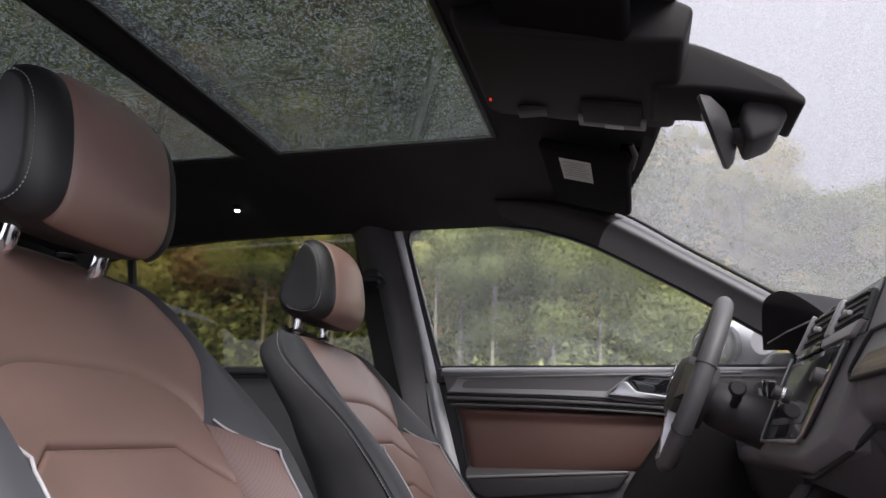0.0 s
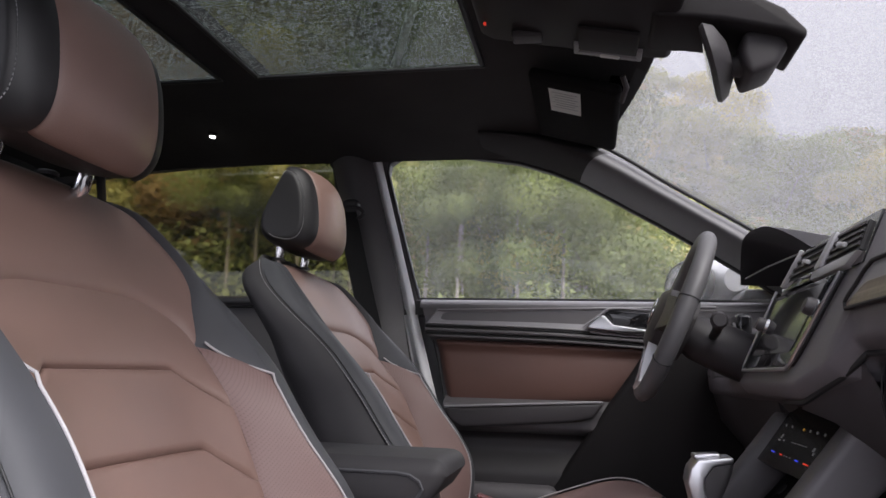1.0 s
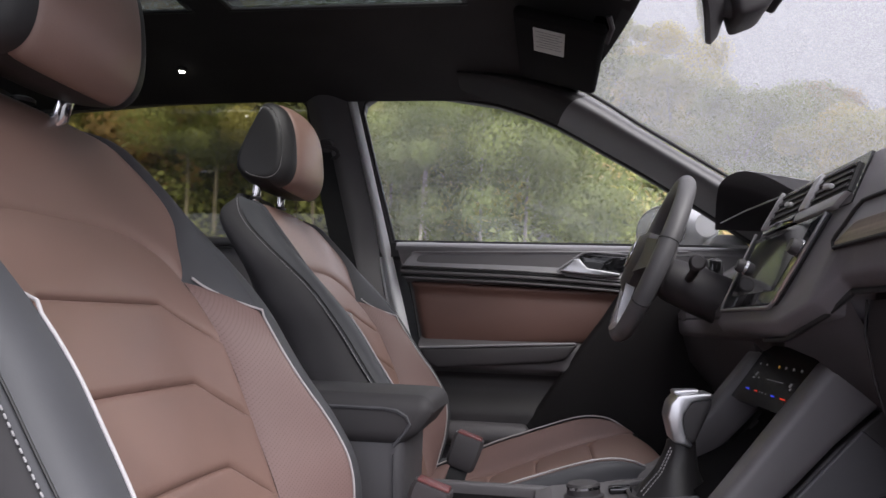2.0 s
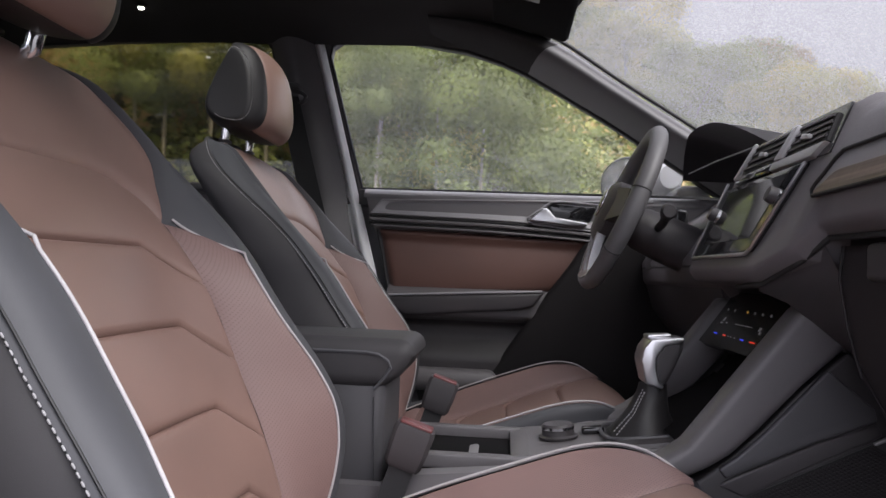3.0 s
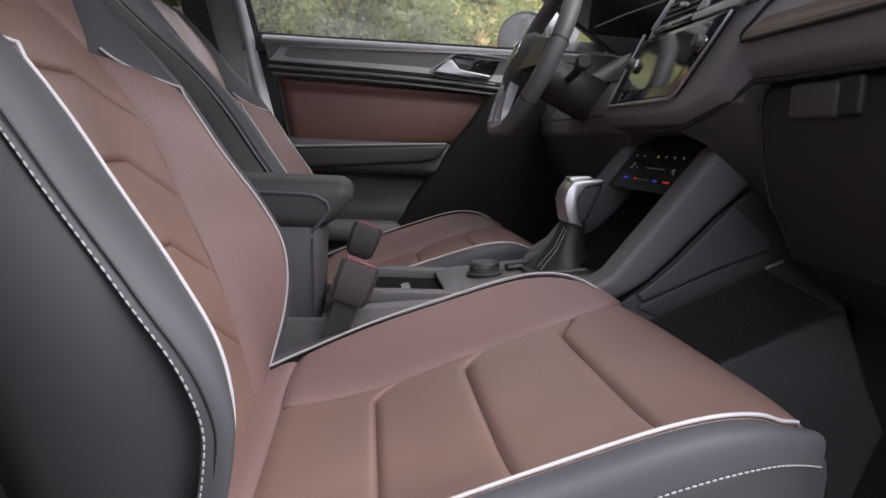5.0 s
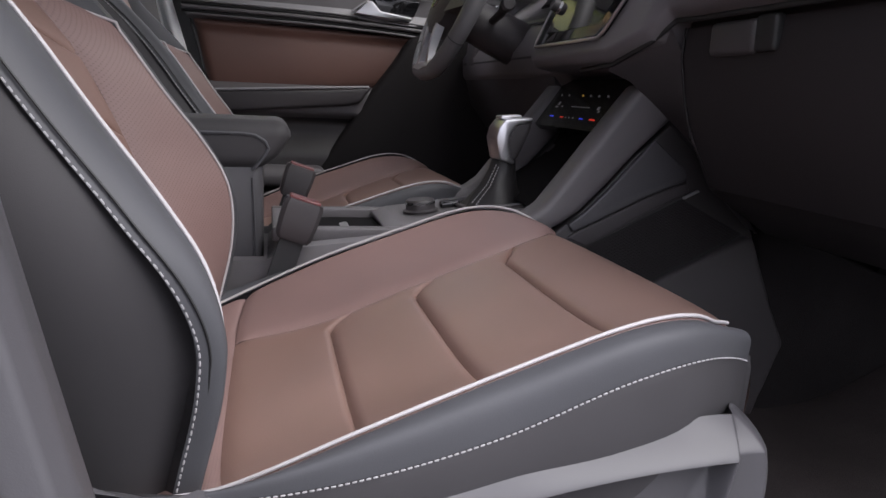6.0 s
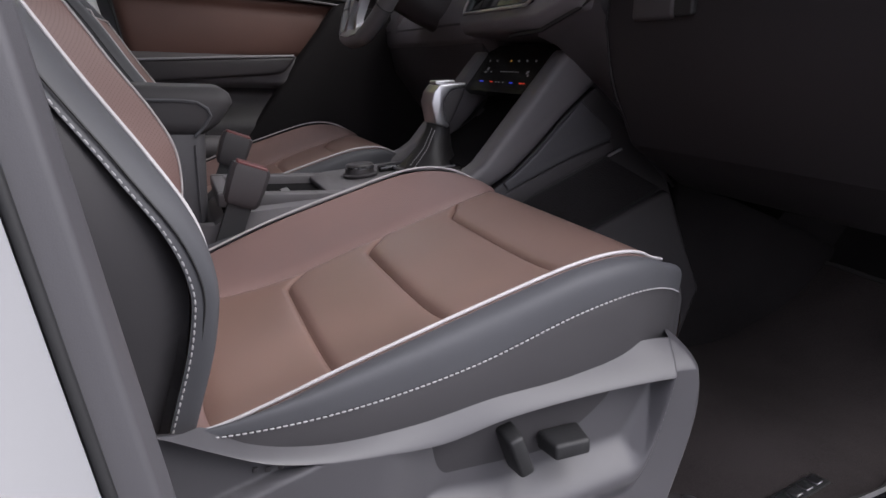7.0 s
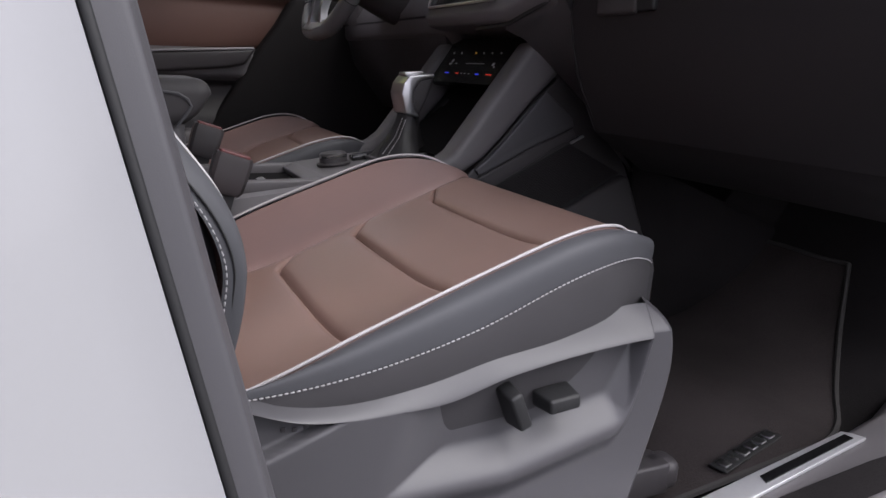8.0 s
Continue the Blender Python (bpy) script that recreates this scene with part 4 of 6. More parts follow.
# ---- passenger doorway ----
jamb = thing("door_frame", "white painted door frame with black rubber seal and grey lining", "door frame", kind="structure")
def post(z):
    return -0.074 - 0.215 * (z - 0.882)
def jamb_skin(u, z):
    x = post(z) - 0.007 - 0.30 * u
    return (x, -0.805 - 0.085 * step(0.0, 0.45, u) - 0.02 * u, z)
part("painted_jamb", sheet(jamb_skin, span(0, 1, 24), span(0.30, 1.40, 40)), PAINT, jamb, "white painted centre post")
part("door_seal", tube([(post(z) - 0.0045, -0.803, z) for z in span(0.36, 1.40, 30)], 0.0024, 12), RUBBER, jamb, "black rubber door seal")
def lining(u, z):
    a = [(0.002, -0.800), (0.011, -0.797), (0.015, -0.785), (0.012, -0.765), (-0.004, -0.740), (-0.05, -0.712), (-0.13, -0.705), (-0.22, -0.71)]
    i = min(int(u * 7), 6)
    t = u * 7 - i
    p = Vector(a[i]).lerp(Vector(a[i + 1]), t)
    return (post(z) + p.x - 0.004 * step(0.12, 0, u) - 0.001, p.y, z)
part("post_lining", sheet(lining, span(0, 1, 29), span(0.44, 1.42, 40)), TRIM, jamb, "grey plastic post lining", 60)
sill = thing("door_sill", "black door sill with a silver kick plate", "door sill", kind="structure")
SILL = [(-0.40, -0.690), (0.0, -0.668), (0.25, -0.640), (0.407, -0.616), (0.521, -0.598), (0.677, -0.571), (0.773, -0.548), (0.888, -0.500), (1.05, -0.430)]
def sill_loft(profile):
    return loft([[(x, y + dy, z) for dy, z in profile] for x, y in SILL])
part("sill_cover", sill_loft([(0, 0.44), (-0.010, 0.460), (-0.022, 0.472), (-0.028, 0.474), (-0.070, 0.474), (-0.078, 0.474), (-0.080, 0.469), (-0.085, 0.469), (-0.087, 0.474), (-0.098, 0.474), (-0.108, 0.468), (-0.120, 0.450), (-0.120, 0.36), (0, 0.36)]), PLASTIC, sill, "dark grey sill cover", 50)
part("sill_seal", tube([(x, y - 0.118, 0.456) for x, y in SILL], 0.008, 10), RUBBER, sill, "black rubber door seal")
part("painted_sill", sill_loft([(-0.124, 0.452), (-0.165, 0.452), (-0.21, 0.41), (-0.23, 0.30), (-0.124, 0.30)]), PAINT, sill, "white painted sill")
plate = part("kick_plate", prism([(0.20, -0.675), (0.20, -0.706), (0.46, -0.656), (0.678, -0.614), (0.672, -0.601), (0.664, -0.5925), (0.414, -0.637)], "z", 0.474, 0.4785, 0.0012), material("brushed_steel", (0.55, 0.55, 0.57), 0.42, 0.6, spread=0.05), sill, "satin silver kick plate")
part("plate_inlay", prism([(0.497, -0.6305), (0.493, -0.6425), (0.661, -0.6105), (0.659, -0.6005)], "z", 0.4785, 0.4795), GLOSS, plate, "gloss black inlay")
tagged(part("wall_right", prism([(-0.90, 0.30), (-0.93, 0.60), (-0.93, 1.06), (-0.86, 1.10), (-0.80, 1.10), (-0.80, 0.30)], "x", -1.70, -0.37, 0.02), PAINT), "white painted rear door skin", "body side", kind="structure")

# unseen rail and pillar over the open doorway, added to block sun and sky
rail_path = [(-1.60, -0.725, 1.420), (-0.80, -0.725, 1.430), (-0.10, -0.72, 1.430), (0.08, -0.712, 1.410), (0.22, -0.70, 1.345), (0.45, -0.705, 1.215), (0.70, -0.72, 1.08), (0.90, -0.735, 0.99)]
tagged(part("roof_rail", tube(rail_path, [0.034, 0.034, 0.034, 0.034, 0.036, 0.038, 0.040, 0.042], 12), CLOTH), "unseen black roof rail and pillar, added to shade the cabin", "roof rail", kind="structure")

# ---- windscreen ----
def screen_point(u, v):
    """u: -1 to 1 across, v: 0 at the header to 1 at the base."""
    top = Vector((0.345 - 0.098 * abs(u) ** 1.8, 0.632 * u, 1.468 - 0.022 * u * u))
    low = Vector((1.18 - 0.32 * abs(u) ** 2.2, 0.70 * u, 1.075))
    p = top.lerp(low, v)
    p.z += 0.035 * math.sin(math.pi * v)
    return p
screen = thing("window_5", "windscreen covered in fine rain drops", "windscreen", kind="structure")
pane = part("pane", sheet(screen_point, span(-1.06, 1.06, 31), span(-0.06, 1, 25)), SCREENPANE, screen)
pane.visible_shadow = False
part("window_frame", sheet(lambda u, v: screen_point(u, v * 0.024 - 0.02) + Vector((0, 0, -0.004)), span(-1, 1, 31), span(0, 1, 4)), RUBBER, screen, "black printed glass edge")


def rain(name, count, place, sizes, seed, mat, tall=0.5, under=True):
    """Drops of water that cling to a pane: small domes of uneven size, as one mesh."""
    rng = np.random.default_rng(seed)
    verts, faces = [], []
    for k in range(count):
        o, a, b, n = place(rng.random(), rng.random())
        r = sizes[0] + (sizes[1] - sizes[0]) * rng.random() ** 2.2
        sx, turn = 0.8 + 0.5 * rng.random(), rng.random() * 6.28
        base = len(verts)
        for j in range(5):
            t = turn + j * math.pi * 0.4
            verts.append(o + a * (r * sx * math.cos(t)) + b * (r * math.sin(t)))
        verts.append(o + n * (r * tall))
        faces += [(base + j, base + (j + 1) % 5, base + 5) for j in range(5)]
        if under:
            faces.append((base + 4, base + 3, base + 2, base + 1, base))
    me = bpy.data.meshes.new(name)
    me.from_pydata([tuple(v) for v in verts], [], faces)
    me.polygons.foreach_set("use_smooth", [len(p.vertices) == 3 for p in me.polygons])
    me.materials.append(mat)
    ob = new(name, me)
    ob.visible_shadow = False
    return ob


def on_screen(s, t):
    u, v = -0.60 + 1.62 * s, 0.0 + 0.98 * t
    o = screen_point(u, v)
    a = (screen_point(u + 0.01, v) - o).normalized()
    b = (screen_point(u, v + 0.01) - o).normalized()
    n = a.cross(b).normalized()
    n = n if n.z > 0 else -n
    b = n.cross(a)
    return o + n * 0.0006, a, b, n
tagged(rain("rain_drops", 88000, on_screen, (0.0007, 0.0014), 3, SCREENBEADS, 0.24, False), "fine rain drops clinging to the windscreen", "rain drops", kind="stuff")
def on_roof(s, t):
    x = -1.26 + 1.28 * s
    return Vector((x, -0.335 + 0.67 * t, 1.5225)), Vector((1, 0, 0)), Vector((0, 1, 0)), Vector((0, 0, 1))
tagged(rain("rain_drops", 52000, on_roof, (0.0010, 0.0024), 4, MILKY, 0.7, False), "rain drops standing on the glass roof", "rain drops", kind="stuff")

def on_mirror(s, t):
    turn = Matrix.Rotation(radians(27), 4, "Z")
    out = turn @ Vector((-1, 0, 0))
    return Vector((0.475, 0.995, 1.187)) + turn @ Vector((-0.0032, 0.085 * math.sqrt(s) * math.cos(6.283 * t), 0.050 * math.sqrt(s) * math.sin(6.283 * t))), turn @ Vector((0, 1, 0)), Vector((0, 0, 1)), out
tagged(rain("rain_drops", 500, on_mirror, (0.0015, 0.0036), 9, DROPS, 0.6), "rain drops on the outside mirror", "rain drops", kind="stuff")


# ---- overhead ----
over = thing("overhead_console", "black roof console with reading lamps and switches", "roof console")
part("console_body", prism([(0.060, 1.492), (0.066, 1.462), (0.085, 1.452), (0.30, 1.410), (0.345, 1.405), (0.36, 1.45), (0.30, 1.49)], "y", -0.17, 0.088, 0.008), LOWER, over, "black roof console body")
lamp_at = Matrix.Translation((0.257, 0.046, 1.4165)) @ Matrix.Rotation(radians(11), 4, "Y")
bm = box((0.100, 0.013, 0.007), bevel=0.003, turn=lamp_at @ Matrix.Translation((0, 0.036, 0)))
for x in (-0.046, 0.046):
    box((0.008, 0.034, 0.007), bevel=0.002, turn=lamp_at @ Matrix.Translation((x, 0.024, 0)), bm=bm)
part("lamp_frame", bm, SATIN_GREY, over, "grey lamp frame")
part("lamp_lens", box((0.086, 0.074, 0.007), bevel=0.003, turn=lamp_at @ Matrix.Translation((0, -0.010, 0))), LOWER, over, "dark reading lamp lens")
part("lamp_switch", box((0.030, 0.011, 0.010), bevel=0.003, turn=lamp_at @ Matrix.Translation((0.004, 0.036, 0))), LABEL, over, "pale switch")
part("roof_switch", box((0.045, 0.03, 0.01), (0.14, 0.055, 1.439), 0.003), SOFT, over)
part("warning_light", box((0.004, 0.006, 0.004), (0.079, 0.03, 1.4515), 0.001), RED, over, "red warning light")


def visor(label, y0, y1):
    v = thing("sun_visor", label, "sun visor", "sun visors")
    turn = Matrix.Translation((0.205, (y0 + y1) / 2, 1.446)) @ Matrix.Rotation(radians(15), 4, "Y")
    part("visor_board", box((0.165, y1 - y0, 0.022), bevel=0.010, turn=turn, seg=4), VISOR, v, "black cloth visor board")
    part("pivot", tube([(0.285, y0 + 0.02, 1.41), (0.292, y0 - 0.005, 1.425), (0.285, y0 - 0.02, 1.44)], 0.005), SOFT, v, "black visor clip")
    return v, turn


driver_visor, turn = visor("black cloth sun visor with a white warning sticker", 0.245, 0.575)
sticker = part("sticker", box((0.058, 0.112, 0.0006), bevel=0, turn=turn @ Matrix.Translation((-0.016, -0.076, -0.0118))), LABEL, driver_visor, "white warning sticker")
for k in range(7):
    part("print_line", box((0.048 - 0.012 * (k % 2), 0.0016, 0.0004), bevel=0, turn=turn @ Matrix.Translation((-0.016, -0.118 + 0.012 * k, -0.0124))), INK, sticker)
passenger_visor, turn = visor("black cloth sun visor with a yellow warning sticker", -0.50, -0.155)
part("sticker", box((0.055, 0.10, 0.0006), bevel=0, turn=turn @ Matrix.Translation((0.0, 0.02, -0.0118))), YELLOW, passenger_visor, "yellow and white warning sticker")

inside = thing("rear_view_mirror", "black rear-view mirror seen from its side", "rear-view mirror")
part("sensor_cover", prism([(0.325, 1.482), (0.372, 1.462), (0.410, 1.440), (0.470, 1.404), (0.497, 1.372), (0.492, 1.360), (0.470, 1.373), (0.400, 1.392), (0.360, 1.399), (0.315, 1.402), (0.305, 1.42)], "y", -0.06, 0.05, 0.006), LOWER, inside, "black sensor cover")
part("camera_pod", prism([(0.424, 1.384), (0.422, 1.357), (0.430, 1.326), (0.464, 1.338), (0.480, 1.364), (0.462, 1.388)], "y", -0.040, 0.040, 0.008), SOFT, inside, "black camera pod")
part("ball_joint", tube([(0.440, 0.0, 1.358), (0.425, 0.0, 1.354), (0.407, 0.0, 1.354)], [0.010, 0.016, 0.010], 16), SOFT, inside)
tilt = pose(0.398, 0.0, 1.358, 3, -14, -13)
bm = bmesh.new()
ring = lambda w, h, x: [tilt @ Vector((x, w * (abs(math.cos(a)) ** 0.55) * (1 if math.cos(a) > 0 else -1), h * (abs(math.sin(a)) ** 0.6) * (1 if math.sin(a) > 0 else -1))) for a in span(0, 2 * math.pi * 31 / 32, 32)]
part("mirror_shell", loft([ring(0.098, 0.031, -0.011), ring(0.102, 0.034, -0.006), ring(0.092, 0.028, 0.005), ring(0.045, 0.016, 0.016)]), SOFT, inside, "black mirror shell")
part("mirror_pane", loft([ring(0.095, 0.028, -0.0125), ring(0.091, 0.025, -0.0130)]), MIRROR, inside, "mirror glass")

hook = thing("coat_hook_lamp", "small bright round lamp on the black roof lining", "lamp")
part("bezel", lathe([(0.001, 0), (0.011, 0), (0.012, -0.004), (0.008, -0.007), (0.001, -0.007)], 20, pose(-0.664, 0.59, roof_z(-0.664, 0.59) - 0.0, 0, 0, 0)), SOFT, hook)
part("lens", lathe([(0.0005, -0.006), (0.0075, -0.006), (0.006, -0.010), (0.0005, -0.011)], 20, pose(-0.664, 0.59, roof_z(-0.664, 0.59), 0, 0, 0)), LAMP, hook, "lit lens")

# ---- dashboard ----
dash = thing("dashboard", "black dashboard with wood inlay, screen and air vents", "dashboard")
PASS = [(1.16, 1.04), (0.90, 1.115), (0.70, 1.118), (0.56, 1.112), (0.515, 1.100), (0.498, 1.084), (0.474, 1.045), (0.464, 1.012), (0.462, 0.984), (0.474, 0.972), (0.52, 0.966), (0.60, 0.962), (1.16, 0.93)]
STACK = [(1.16, 1.04), (0.90, 1.125), (0.70, 1.130), (0.58, 1.124), (0.528, 1.118), (0.508, 1.106), (0.475, 1.036), (0.447, 0.972), (0.428, 0.940), (0.438, 0.925), (0.50, 0.918), (0.60, 0.915), (1.16, 0.90)]
DRIVE = [(1.16, 1.04), (0.90, 1.115), (0.74, 1.120), (0.68, 1.118), (0.64, 1.100), (0.60, 1.070), (0.545, 1.035), (0.50, 1.00), (0.475, 0.96), (0.478, 0.92), (0.52, 0.88), (0.60, 0.86), (1.16, 0.85)]
stations = [(-0.76, PASS), (-0.50, PASS), (-0.29, PASS), (-0.255, PASS), (-0.239, None), (-0.225, "pod"), (-0.175, STACK), (0.02, STACK), (0.082, STACK), (0.094, STACK), (0.115, DRIVE), (0.30, DRIVE), (0.55, DRIVE), (0.76, DRIVE)]
rings = []
for y, prof in stations:
    if prof is None:
        prof = [tuple(0.5 * a + 0.5 * b for a, b in zip(p, q)) for p, q in zip(PASS, STACK)]
    if prof == "pod":
        prof = STACK[:7] + [tuple(0.4 * a + 0.6 * b for a, b in zip(p, q)) for p, q in zip(PASS[7:], STACK[7:])]
    rings.append([(x, y, z) for x, z in prof])
body = loft(rings)
bmesh.ops.recalc_face_normals(body, faces=body.faces)
bmesh.ops.bevel(body, geom=[e for e in body.edges if e.calc_face_angle(0) > radians(40)], offset=0.004, segments=2, profile=0.5, affect="EDGES")
part("dash_body", body, PAD, dash, "soft black dashboard body", 50)


def on_stack(y, z, out=0.0):
    return Vector((0.437 + 0.45 * (z - 0.95) - 0.912 * out, y, z + 0.41 * out))


def slab(corners, thick, lift=0.0, bevel=0.0):
    """A plate on the face of the centre stack, from its corners (y, z)."""
    bm = loft([[on_stack(y, z, lift) for y, z in corners], [on_stack(y, z, lift + thick) for y, z in corners]])
    if bevel:
        bmesh.ops.recalc_face_normals(bm, faces=bm.faces)
        bmesh.ops.bevel(bm, geom=bm.edges[:], offset=bevel, segments=2, profile=0.5, affect="EDGES")
    return bm


SCREEN = [(0.086, 0.957), (-0.146, 0.957), (-0.186, 1.052), (0.089, 1.052)]
panel = part("screen_panel", slab(SCREEN, 0.006, 0.0, 0.002), GLOSS, dash, "gloss black touch screen panel")
part("display", slab([(0.062, 0.972), (-0.125, 0.972), (-0.150, 1.044), (0.062, 1.044)], 0.0008, 0.0062), GLOSS, panel, "dark glossy display")
part("screen_frame", tube([on_stack(0.090, 1.060, 0.007), on_stack(0.090, 0.962, 0.007), on_stack(0.084, 0.953, 0.007), on_stack(-0.140, 0.953, 0.007), on_stack(-0.150, 0.960, 0.007), on_stack(-0.188, 1.050, 0.007)], 0.0022), SATIN, panel, "chrome screen edge")
for y, z in ((0.066, 1.012), (-0.152, 1.016)):
    d = on_stack(y, z, 0.006)
    aim = Matrix.Translation(d) @ Vector((-0.912, 0, 0.41)).to_track_quat("Z", "Y").to_matrix().to_4x4()
    knob = part("rotary_knob", lathe([(0.001, 0), (0.0095, 0), (0.0095, 0.008), (0.008, 0.012), (0.001, 0.0122)], 24, aim), SOFT, panel, "black knob with a chrome ring")
    part("ring", lathe([(0.0097, 0.001), (0.0103, 0.001), (0.0103, 0.003), (0.0097, 0.003)], 24, aim), CHROME, knob)
VENTS = [((0.050, 1.068), (-0.080, 1.068), (-0.094, 1.104), (0.032, 1.106)), ((-0.105, 1.068), (-0.213, 1.070), (-0.207, 1.100), (-0.116, 1.103))]
part("vent_surround", slab([(0.056, 1.056), (-0.228, 1.056), (-0.221, 1.109), (0.044, 1.112)], 0.003, -0.001), GLOSS, dash, "gloss black vent surround")
for q in VENTS:
    vent = part("air_vent", slab(q, 0.004, 0.001), RUBBER, dash, "black air vent")
    for k in range(4):
        t = (k + 0.6) / 4.2
        a = Vector(q[0]).lerp(Vector(q[3]), t)
        b = a.lerp(Vector(q[1]).lerp(Vector(q[2]), t), 0.96)
        part("slat", loft([[on_stack(*a, 0.003), on_stack(*a, 0.007), on_stack(a.x, a.y + 0.003, 0.007), on_stack(a.x, a.y + 0.003, 0.003)], [on_stack(*b, 0.003), on_stack(*b, 0.007), on_stack(b.x, b.y + 0.003, 0.007), on_stack(b.x, b.y + 0.003, 0.003)]]), SOFT, vent)
    mid = (Vector(q[0]) + Vector(q[2])) / 2
    part("vent_tab", slab([(mid.x + 0.010, mid.y - 0.004), (mid.x - 0.014, mid.y - 0.007), (mid.x - 0.015, mid.y - 0.002), (mid.x + 0.008, mid.y + 0.002)], 0.006, 0.006, 0.0018), BRIGHT, vent, "silver vent tab")
part("vent_edge", slab([(0.066, 1.062), (0.058, 1.062), (0.036, 1.108), (0.042, 1.110)], 0.006, 0.004, 0.002), BRIGHT, dash, "silver edge beside the vents")
part("vent_divider", slab([(-0.080, 1.066), (-0.103, 1.066), (-0.113, 1.104), (-0.096, 1.104)], 0.006, 0.004, 0.002), BRIGHT, dash, "satin silver bar between the vents")
part("hazard_bar", slab([(0.052, 1.055), (-0.075, 1.055), (-0.070, 1.066), (0.054, 1.066)], 0.008, 0.0, 0.002), GLOSS, dash, "gloss black button bar")
part("button_bar", slab([(-0.077, 1.055), (-0.196, 1.055), (-0.218, 1.068), (-0.072, 1.066)], 0.008, 0.0, 0.002), BRIGHT, dash, "satin silver button bar")

# wood inlay, glove box and lower dashboard of the passenger's side
def inlay_top(y):
    return 1.020 + 0.029 * step(-0.238, -0.285, y)
def inlay(y, v):
    z = 1.0125 + (inlay_top(y) - 1.0125) * v
    return (0.462 + 0.34 * max(z - 1.014, 0), y, z)
part("wood_inlay", sheet(lambda y, v: inlay(y, 0.52 * v), span(-0.76, -0.242, 60), span(0, 1, 8)), WALNUT, dash, "dark wood inlay")
part("inlay_panel", sheet(lambda y, v: inlay(y, 0.52 + 0.48 * v), span(-0.76, -0.242, 60), span(0, 1, 8)), SATIN_GREY, dash, "satin grey strip over the wood inlay")
part("inlay_edge", tube([(0.461, y, 1.011) for y in span(-0.76, -0.244, 20)] + [(0.462, -0.240, 1.017)] + [Vector(inlay(y, 1.0)) + Vector((-0.001, 0, 0.001)) for y in span(-0.244, -0.76, 40)], 0.0020), RUBBER, dash, "black joint round the inlay")
part("dash_joint", tube([(0.450, -0.06, 0.919), (0.440, -0.175, 0.923), (0.458, -0.235, 0.948), (0.474, -0.256, 0.970), (0.476, -0.30, 0.969), (0.476, -0.75, 0.969)], 0.003, 8), RUBBER, dash, "black joint under the dashboard pad")
low = loft([[(x, y, z) for x, z in ((0.492, 0.970), (0.488, 0.93), (0.500, 0.86), (0.54, 0.78), (0.62, 0.73), (0.80, 0.72), (0.80, 0.97))] for y in (-0.76, -0.30, -0.26)] + [[(x, -0.235, z) for x, z in ((0.498, 0.965), (0.50, 0.93), (0.512, 0.86), (0.55, 0.785), (0.63, 0.735), (0.80, 0.72), (0.80, 0.97))]])
part("lower_dash", low, LOWER, dash, "black lower dashboard, darkened for shade")
glove = part("glove_box", loft([[(x, y, z) for x, z in ((0.4855, 0.962), (0.482, 0.93), (0.494, 0.86), (0.534, 0.785), (0.56, 0.80), (0.53, 0.90), (0.52, 0.965))] for y in (-0.72, -0.262)]), LOWER, dash, "black glove box lid, darkened for shade")
part("lid_edge", tube([(0.4825, -0.262, 0.962), (0.4795, -0.264, 0.93), (0.486, -0.268, 0.885), (0.498, -0.272, 0.84)], 0.0010), LOWER, glove)
part("handle_recess", box((0.012, 0.074, 0.034), (0.482, -0.356, 0.9455), 0.006), SOFT, glove, "black glove box handle")
part("handle_gap", box((0.012, 0.030, 0.034), (0.4820, -0.409, 0.9475), 0.004), RUBBER, glove)

# between dashboard and console: sloped cheek on the passenger's side
by_glove = [Vector(p) for p in ((0.440, -0.172, 0.921), (0.472, -0.250, 0.962), (0.484, -0.262, 0.93), (0.489, -0.266, 0.885), (0.500, -0.270, 0.84), (0.536, -0.268, 0.785), (0.60, -0.25, 0.735))]
by_console = [Vector(p) for p in ((0.440, -0.164, 0.916), (0.469, -0.167, 0.904), (0.500, -0.167, 0.881), (0.545, -0.167, 0.846), (0.600, -0.167, 0.800), (0.640, -0.167, 0.760), (0.674, -0.167, 0.712))]
def cheek_skin(u, v):
    k = min(int(u), 5)
    a, b = by_glove[k].lerp(by_glove[k + 1], u - k), by_console[k].lerp(by_console[k + 1], u - k)
    p = a.lerp(b, v)
    p.y -= 0.012 * math.sin(math.pi * v) * min(u, 1)
    return p
cheek = sheet(cheek_skin, span(0, 6, 37), span(0, 1, 12))
bmesh.ops.solidify(cheek, geom=cheek.faces[:], thickness=-0.005)
part("cheek_panel", cheek, PAD, dash, "dark grey cheek beside the console")

# driver's cluster, hood and column
hood_y = ease(range(9), [0.020, 0.122, 0.200, 0.281, 0.368, 0.430, 0.462, 0.482, 0.492])
hood_z = ease(range(9), [1.112, 1.148, 1.172, 1.192, 1.203, 1.204, 1.197, 1.170, 1.120])
def hood_point(u, v):
    """u across the driver's side, v from the front lip towards the windscreen."""
    s = 8 * u
    y, lip = hood_y(s), hood_z(s)
    return Vector((0.510 + 0.24 * v, y + 0.012 * v, lip - (lip - 1.116) * v**1.4))
bm = sheet(hood_point, span(0, 1, 40), span(0, 1, 12))
bmesh.ops.solidify(bm, geom=bm.faces[:], thickness=0.008)
part("hood_edge", tube([(0.512, 0.450, 1.128), (0.508, 0.26, 1.122), (0.509, 0.07, 1.114)], 0.0014, 6), SATIN_GREY, dash, "thin grey edge under the hood")
part("instrument_hood", bm, SOFT, dash, "black hood over the instruments")
